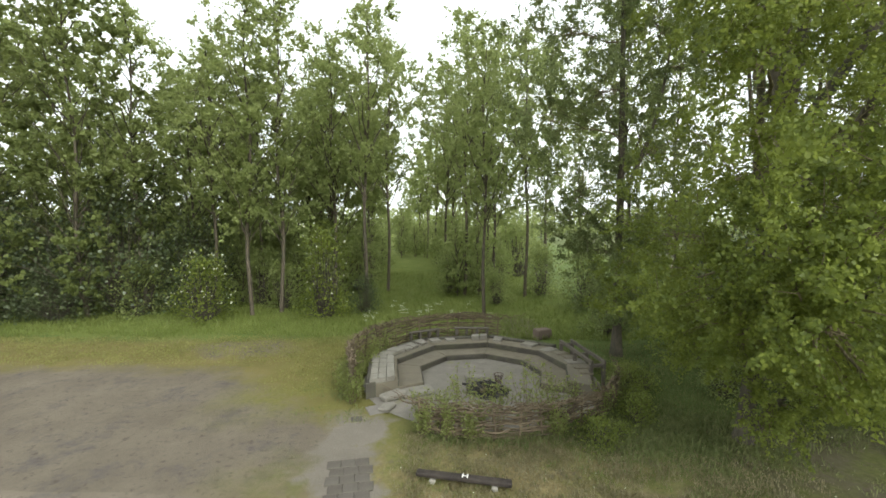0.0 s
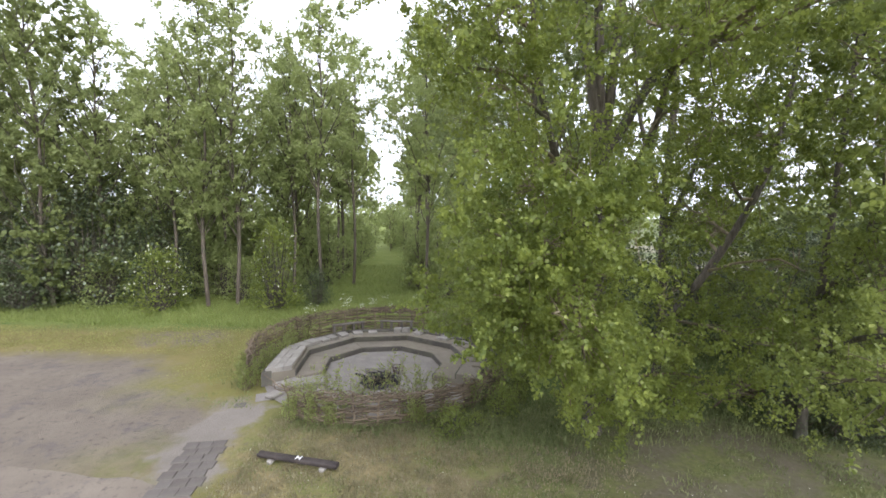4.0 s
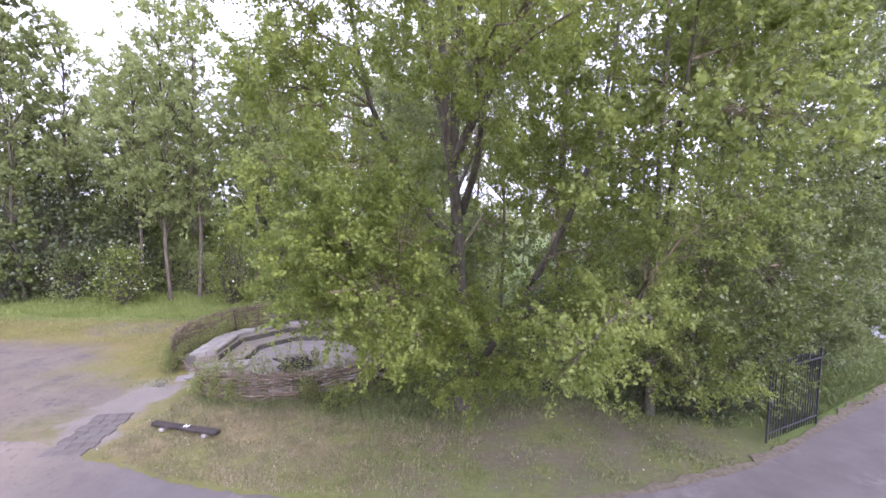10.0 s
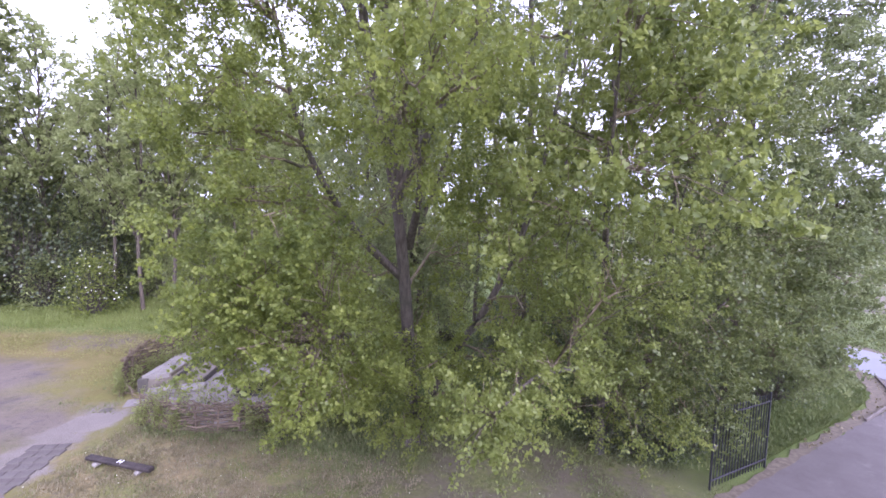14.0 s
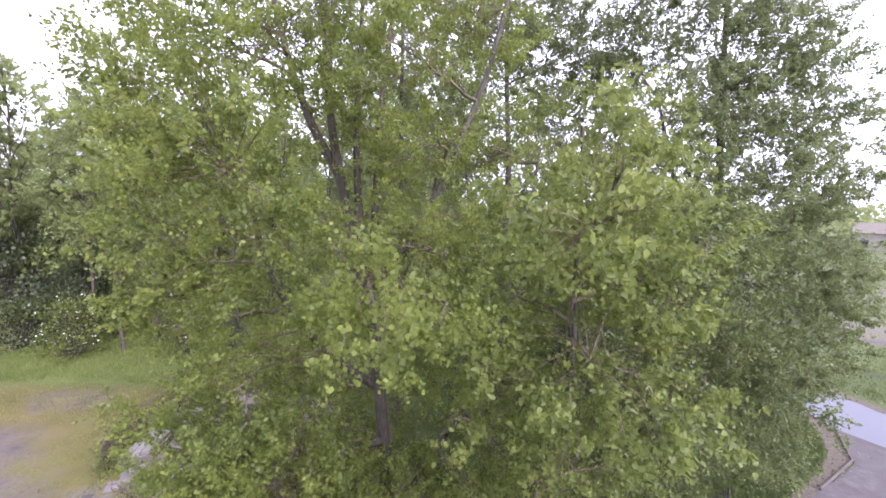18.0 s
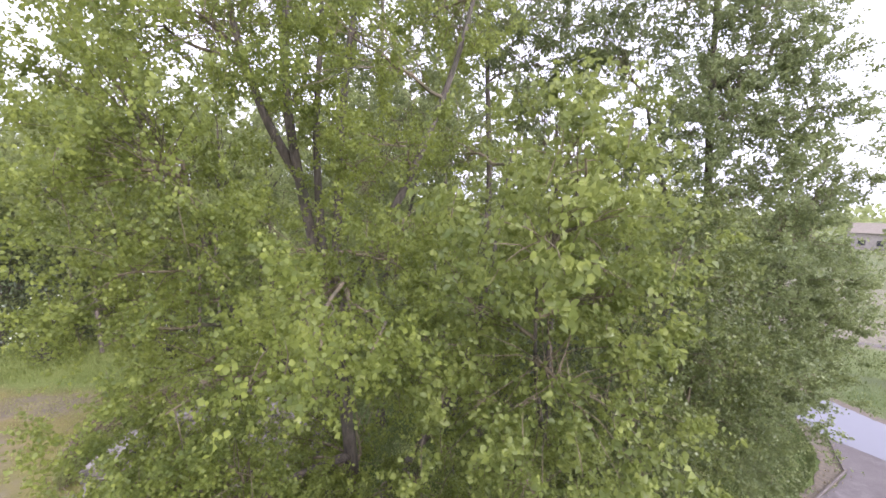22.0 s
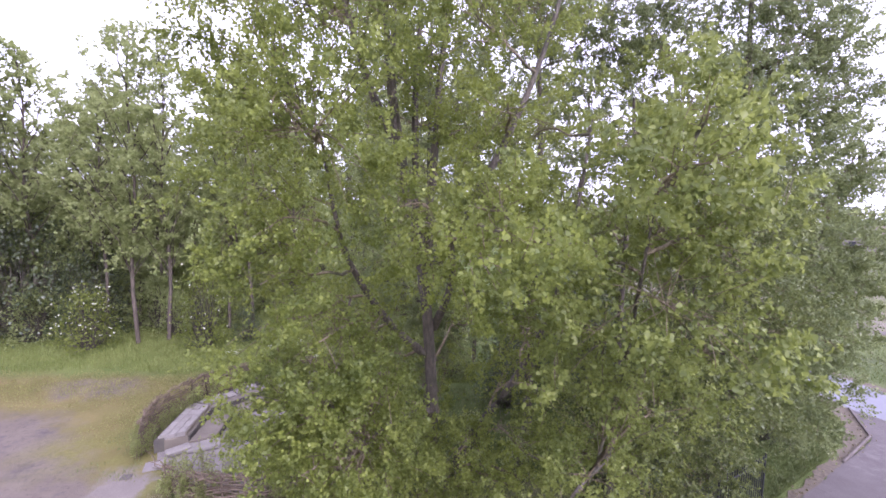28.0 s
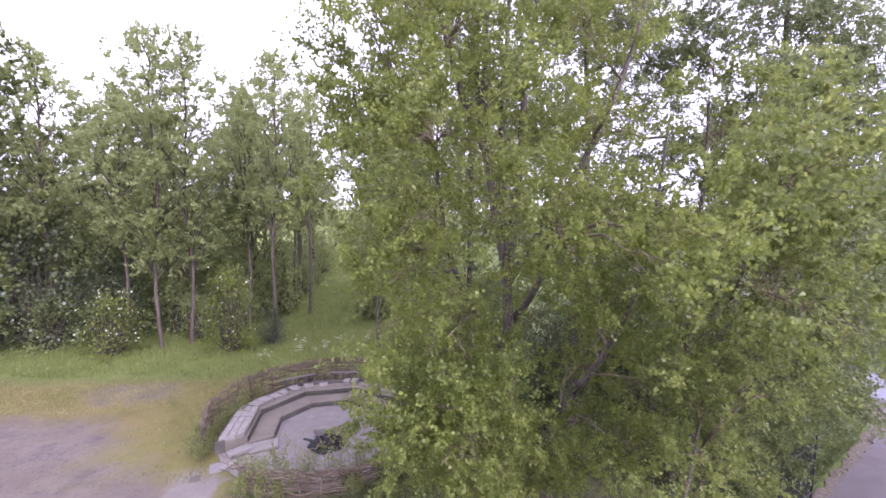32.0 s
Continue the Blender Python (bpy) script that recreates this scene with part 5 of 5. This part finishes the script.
bushes = [shrub(41, 2.4, 4.4, M_LEAF_DARK, "dense dark green shrub at the wood edge, leaves darkened for shade", 0.13, 130, 30),
          shrub(42, 1.2, 2.7, M_LEAF_NEAR, "open elder shrub with scattered white flower heads", 0.115, 70, 30, 2),
          shrub(43, 1.3, 3.0, M_LEAF_FAR, "loose green shrub in long grass", 0.13, 70, 28),
          shrub(44, 1.15, 3.9, M_LEAF_NEAR, "tall elder with scattered white flower heads", 0.115, 84, 26, 1)]
BUSHES = [(-10.6, 18.9, 1, 1.0), (-5.3, 19.4, 3, 1.0), (-3.75, 20.7, 0, 0.36),
          (-15.2, 20.8, 0, 1.25), (-18.2, 20.2, 0, 1.0), (-17.2, 18.9, 0, 0.6), (-12.6, 21.7, 0, 0.9), (-14.2, 19.9, 2, 0.9), (-21.0, 18.8, 0, 1.35), (-24.5, 18, 0, 1.1), (-28, 18, 0, 1.2), (-20, 24, 0, 1.1), (-24, 22, 0, 1.3), (-30, 21, 0, 1.4),
          (-9.6, 22.8, 2, 1.0), (-8.0, 21.6, 2, 0.75), (-6.6, 23.4, 2, 0.8), (-11.4, 23.4, 2, 1.1), (-5.4, 27.6, 2, 0.9), (-8.8, 26.2, 2, 1.0), (-10.8, 29, 2, 1.1), (-16, 25.5, 2, 1.5), (-5.6, 34, 2, 1.0), (-7.6, 31.6, 2, 1.2),
          (-12.6, 33, 2, 1.4), (-9, 41, 2, 1.3), (-14.5, 38, 2, 1.6), (-8.4, 50, 2, 1.5), (-6.6, 46, 2, 1.1), (-20, 33, 2, 1.6),
          (0.7, 26.2, 2, 0.75), (3.1, 22.8, 2, 0.55), (4.0, 29.6, 2, 0.8), (2.0, 33.6, 2, 0.8), (0.7, 40.5, 2, 0.9), (-0.2, 50, 2, 1.0), (2.6, 46, 2, 1.5), (6.5, 35, 2, 1.4), (6.2, 25.6, 2, 0.9), (1, 58, 2, 1.8),
          # Several kind 0 shrubs here supply the shade among the right-hand trees by colour.
          (6.8, 16.4, 2, 0.75), (15.5, 14.5, 0, 0.9), (13.0, 15.4, 0, 1.0), (18.3, 17.5, 0, 1.0), (11.35, 8.2, 0, 0.3), (12.1, 8.3, 0, 0.34), (10.7, 8.6, 0, 0.3), (12.9, 8.6, 0, 0.36), (8.4, 9.4, 2, 0.35), (7.2, 10.4, 2, 0.4), (7.6, 21.6, 2, 1.0), (8.8, 13.6, 0, 0.5), (12.6, 13.4, 0, 0.55), (14.2, 13, 0, 0.6), (16.8, 11.6, 0, 0.5), (11.4, 9.6, 2, 0.7), (10.2, 16.5, 0, 0.7), (13.4, 18.5, 0, 0.8), (17.6, 15.2, 0, 0.6)]
for n, (x, y, kind, s) in enumerate(BUSHES):
    m = pose(x, y, 0, 0, 0, float(rng.uniform(0, 360))) @ Matrix.Diagonal((s, s, s * float(rng.uniform(0.9, 1.1)), 1))
    ob = bushes[kind] if not bushes[kind].get("used") else copy_thing(bushes[kind], m)
    ob.matrix_basis = m
    bushes[kind]["used"] = 1
for ob in scene.objects:
    if "used" in ob:
        del ob["used"]


def far_woods():
    """Distant tree belt round the fields."""
    rng = np.random.default_rng(5)
    pts = []
    for a in np.arange(-80, 200, 0.55):
        right = -80 < a < 62
        d = rng.uniform(150, 210)
        h = rng.uniform(7, 12) if right else rng.uniform(8, 12)
        c = np.array([d * math.cos(radians(a)), d * math.sin(radians(a)) + 10, 0])
        m = 60
        p = c + rng.normal(0, 1, (m, 3)) * [2.6, 2.6, 0] + np.c_[np.zeros((m, 2)), rng.uniform(0, 1, m) ** 0.8 * h]
        pts.append(p)
    # The belt's haze is only the pale leaf colour.
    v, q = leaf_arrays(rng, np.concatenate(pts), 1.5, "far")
    tagged(new("far_woods", quick_mesh("far_woods", v, q, M_LEAF_FAR)), "belt of distant trees across the fields, leaves coloured pale for haze", "woods", kind="stuff")


far_woods()


# ------------------------------------------------------------ grass and small growth
def blades(name, label, mat, n, where, lo, hi, seed, width=0.012):
    """Scattered grass blades, each a bent triangle pair."""
    rng = np.random.default_rng(seed)
    p = where(rng, n)
    n = len(p)
    h = rng.uniform(lo, hi, n)[:, None]
    a = rng.uniform(0, 6.28, n)
    side = np.c_[np.cos(a), np.sin(a), np.zeros(n)] * width
    lean = np.c_[rng.normal(0, 0.35, (n, 2)), np.ones(n)]
    base = np.c_[p, np.full(n, -0.015)]
    mid, tip = base + lean * h * [0.4, 0.4, 0.6], base + lean * h * [1.1, 1.1, 0.95]
    v = np.stack([base - side, base + side, mid + side * 0.8, mid - side * 0.8, tip], 1).reshape(-1, 3)
    k0 = np.arange(n)[:, None] * 5
    f = np.concatenate([k0 + [0, 1, 2], k0 + [0, 2, 3], k0 + [3, 2, 4]])
    tagged(new(name, quick_mesh(name, v, f, mat)), label, "grass", kind="stuff")


def outside_ring(p, r=3.6):
    return p[np.hypot(p[:, 0] - RING[0], (p[:, 1] - RING[1]) / 0.96) > r]


def edge_y(x):
    return np.interp(x, [q[0] for q in ROAD_EDGE], [q[1] for q in ROAD_EDGE])


def long_grass(rng, n):
    p = np.c_[rng.uniform(-20, 8, n), 15.6 + rng.uniform(0, 1, n) ** 1.6 * 22]
    p = outside_ring(p)
    return p[(p[:, 1] > 16.2 - 0.25 * np.sin(p[:, 0])) | (p[:, 0] > -1)]


def tussocks(rng, n):
    c = np.c_[rng.uniform(-3.4, 13, 420), rng.uniform(5.2, 12.5, 420)]
    p = c[rng.integers(0, 420, n)] + rng.normal(0, 0.14, (n, 2))
    p = outside_ring(p)
    return p[(p[:, 1] > edge_y(p[:, 0]) + 0.12) & ~((p[:, 0] < -0.6) & (p[:, 1] < 9.0))]


def dry_tufts(rng, n):
    c = np.c_[rng.uniform(-0.7, 6.5, 500), rng.uniform(5.0, 8.6, 500)]
    p = c[rng.integers(0, 500, n)] + rng.normal(0, 0.12, (n, 2))
    p = outside_ring(p)
    fade = rng.uniform(0, 1, len(p)) < np.clip((6.4 - p[:, 0] + 0.8 * np.sin(p[:, 1] * 2.1)) / 3.2, 0, 1)
    return p[(p[:, 1] > edge_y(p[:, 0]) + 0.1) & fade]


def ring_foot(rng, n):
    a = rng.uniform(0, 2 * np.pi, n)
    r = RR + 0.12 + np.abs(rng.normal(0, 0.25, n))
    p = np.c_[RING[0] + r * np.cos(a), RING[1] + 0.96 * r * np.sin(a)]
    return p[~((a > radians(205)) & (a < radians(248)))]


def shade_grass(rng, n):
    m = n // 3
    p = np.r_[np.c_[rng.normal(4.4, 1.1, m), rng.normal(8.6, 0.7, m)], np.c_[rng.uniform(3.5, 13.5, n - m), rng.uniform(7.6, 15, n - m)]]
    p = outside_ring(p)
    bare = np.exp(-((p[:, 0] - 8.2) / 2.0) ** 2 - ((p[:, 1] - 7.0) / 1.2) ** 2) > rng.uniform(0.1, 0.7, len(p))
    return p[(p[:, 1] > np.maximum(6.8, edge_y(p[:, 0]) + 0.5)) & ~bare]


def verge(rng, n):
    x = rng.uniform(13, 24, n)
    rim = np.interp(x, [13, 15.6, 18.05, 19.6, 20.65, 21.4, 22.9, 24], [7.4, 9.0, 10.45, 11.55, 12.65, 14.05, 17.6, 18.6])
    return np.c_[x, rim + rng.uniform(-0.06, 1, n) ** 2 * 7]


def field_edge(rng, n):
    p = np.c_[rng.uniform(24, 46, n), rng.uniform(8, 34, n)]
    q = p[:, 0] + p[:, 1]
    return p[(q > 42.3) & (q < 57.5) & (p[:, 0] > 25.9 - 0.3 * (p[:, 1] - 15)) & (np.abs(q - 48.3) > 0.5)]


def court_weeds(rng, n):
    c = np.c_[rng.uniform(-18, -2.6, 700), rng.uniform(11.0, 16.0, 700)]
    c = c[(c[:, 1] > 13.0) | (c[:, 0] > -4.6)]
    return outside_ring(c[rng.integers(0, len(c), n)] + rng.normal(0, 0.22, (n, 2)))


blades("long_grass", "long green meadow grass under the wood edge", M_GRASS_RIDE, 46000, long_grass, 0.08, 0.24, 61, 0.011)
blades("grass_tufts", "short green grass tufts beneath the trees", M_GRASS_DULL, 14000, tussocks, 0.025, 0.08, 62, 0.009)
blades("dry_grass", "short dry grass in front of the ring", M_GRASS_DRY, 30000, dry_tufts, 0.02, 0.075, 63, 0.008)
blades("ring_grass", "tall grass along the foot of the woven fence", M_GRASS_DULL, 9000, ring_foot, 0.05, 0.22, 64, 0.008)
blades("shade_grass", "lush green grass between ring and poplar", M_GRASS_DULL, 20000, shade_grass, 0.04, 0.15, 67, 0.009)
blades("verge_grass", "mown green grass on the lane's verge", M_GRASS_VERGE, 25000, verge, 0.05, 0.17, 65, 0.012)
blades("field_grass", "rough green grass of the field beyond the pavement", M_GRASS_VERGE, 20000, field_edge, 0.06, 0.2, 68, 0.02)
blades("court_weeds", "thin yellow-green grass at the edge of the court", M_GRASS_YELLOW, 18000, court_weeds, 0.02, 0.07, 66)


def specks():
    rng = np.random.default_rng(68)
    p = np.c_[rng.uniform(-0.9, 12, 170), rng.uniform(5.0, 9.2, 170)]
    p = outside_ring(p[p[:, 1] > edge_y(p[:, 0]) + 0.15])
    v, q = leaf_arrays(rng, np.c_[p, np.full(len(p), 0.016)], 0.022, "far", 0.0, np.tile([0.0, 0.0, 2.0], (len(p), 1)))
    tagged(new("fallen_petals", quick_mesh("fallen_petals", v, q, M_BLOSSOM)), "pale fallen petals and leaf litter in the turf", "litter", kind="stuff")


specks()


def shoots(a, r, height, seed, label):
    rng = np.random.default_rng(seed)
    plant = tagged(new("willow_shoots"), label, "plant", "shoots along the woven fence")
    x, y, _ = polar(a, r)
    plant.matrix_basis = pose(x, y, -0.01)
    tw, pts = [], []
    for i in range(9):
        ang, lean = rng.uniform(0, 6.28), rng.uniform(0.05, 0.35)
        tip = np.array([lean * math.cos(ang), lean * math.sin(ang), 1.0]) * height * rng.uniform(0.6, 1.0)
        b = bend(rng, (0.06 * math.cos(ang), 0.06 * math.sin(ang), 0), tip, 8, 0.02)
        tw.append((b, np.linspace(0.009, 0.003, 8), 4))
        for k_ in range(2, 8):
            pts.append(b[k_] + rng.normal(0, 0.05, (8, 3)))
    for one in tw:
        part("stem", tubes_mesh("stem", [one], M_TWIG), plant)
    v, q = leaf_arrays(rng, np.concatenate(pts), 0.075, "narrow", 0.1)
    part("leaves", quick_mesh("leaves", v, q, M_SPRIG), plant)


for i, (a, r, h) in enumerate(((243, 3.3, 0.9), (250, 3.5, 1.1), (258, 3.3, 1.5), (266, 3.55, 0.9), (272, 3.25, 1.2), (281, 3.3, 1.5), (287, 3.6, 0.8), (294, 3.2, 1.3), (303, 3.3, 1.0), (315, 3.6, 0.8),
                               (205, 3.5, 0.8), (197, 3.6, 0.9), (172, 3.2, 1.0), (160, 3.2, 0.9), (150, 3.25, 1.1), (330, 3.6, 1.0), (247, 3.75, 0.7), (254, 3.7, 0.8), (262, 3.75, 0.6), (291, 3.75, 0.6), (209, 3.75, 0.7), (201, 3.78, 0.8), (192, 3.8, 0.8), (183, 3.8, 0.7), (174, 3.8, 0.7), (164, 3.2, 0.9), (178, 3.3, 0.7), (187, 3.35, 0.8))):
    shoots(a, r, h, 500 + i, "willow shoots sprouting from the woven fence")


def brush_pile(x, y, seed):
    rng = np.random.default_rng(seed)
    pile = tagged(new("brush_pile"), "pile of dead brown branches under the trees", "branches")
    pile.matrix_basis = pose(x, y, 0)
    for i in range(26):
        a = rng.normal(0.2, 0.5)
        c = np.array([rng.normal(0, 0.45), rng.normal(0, 0.25), rng.uniform(0.04, 0.45)])
        d = np.array([math.cos(a), math.sin(a), rng.normal(0, 0.12)]) * rng.uniform(0.4, 1.0)
        p0, p1 = c - d, c + d
        p0[2], p1[2] = max(p0[2], 0.02), max(p1[2], 0.02)
        part("branch", tubes_mesh("branch", [(bend(rng, p0, p1, 5, 0.0), np.linspace(0.028, 0.008, 5), 5)], M_ROD), pile)


nettle = shrub(46, 0.42, 0.5, M_LEAF_FRESH, "knee-high green weeds at the foot of the woven fence", 0.06, 34, 22, 0, "weeds")
rng = np.random.default_rng(9)
for i in range(14):
    a = float(rng.uniform(-62, 8))
    x, y, _ = polar(a, RR + float(rng.uniform(0.3, 1.0)))
    f = float(rng.uniform(0.4, 0.85))
    m = pose(x, y, 0, 0, 0, float(rng.uniform(0, 360))) @ Matrix.Diagonal((f, f, f, 1))
    ob = copy_thing(nettle, m) if i else nettle
    ob.matrix_basis = m
brush_pile(11.1, 10.0, 71)
brush_pile(12.3, 9.3, 72)


def cow_parsley(x, y, seed):
    rng = np.random.default_rng(seed)
    plant = tagged(new("cow_parsley"), "tall cow parsley with flat white flower heads in long grass", "wildflower", "wildflowers behind the ring")
    plant.matrix_basis = pose(x, y, -0.01)
    for i in range(5):
        a, lean, h = rng.uniform(0, 6.28), rng.uniform(0.03, 0.3), rng.uniform(0.4, 0.75)
        tip = np.array([lean * math.cos(a), lean * math.sin(a), 1.0]) * h
        stem = part("stem", tubes_mesh("stem", [(bend(rng, (0.04 * math.cos(a), 0.04 * math.sin(a), 0), tip, 4, 0.02), [0.006, 0.005, 0.004, 0.003], 4)], M_SPRIG), plant)
        p = tip + rng.normal(0, 1, (16, 3)) * [0.045, 0.045, 0.01]
        v, q = leaf_arrays(rng, p, 0.028, "far", 0.0)
        tagged(part("flower_head", quick_mesh("flower_head", v, q, M_BLOSSOM), stem, "flat white flower head"), kind="stuff")


for i in range(16):
    cow_parsley(-3.0 + 0.34 * i + 0.5 * math.sin(i * 2.3), 17.2 + 2.6 * math.sin(i * 1.7) ** 2, 800 + i)
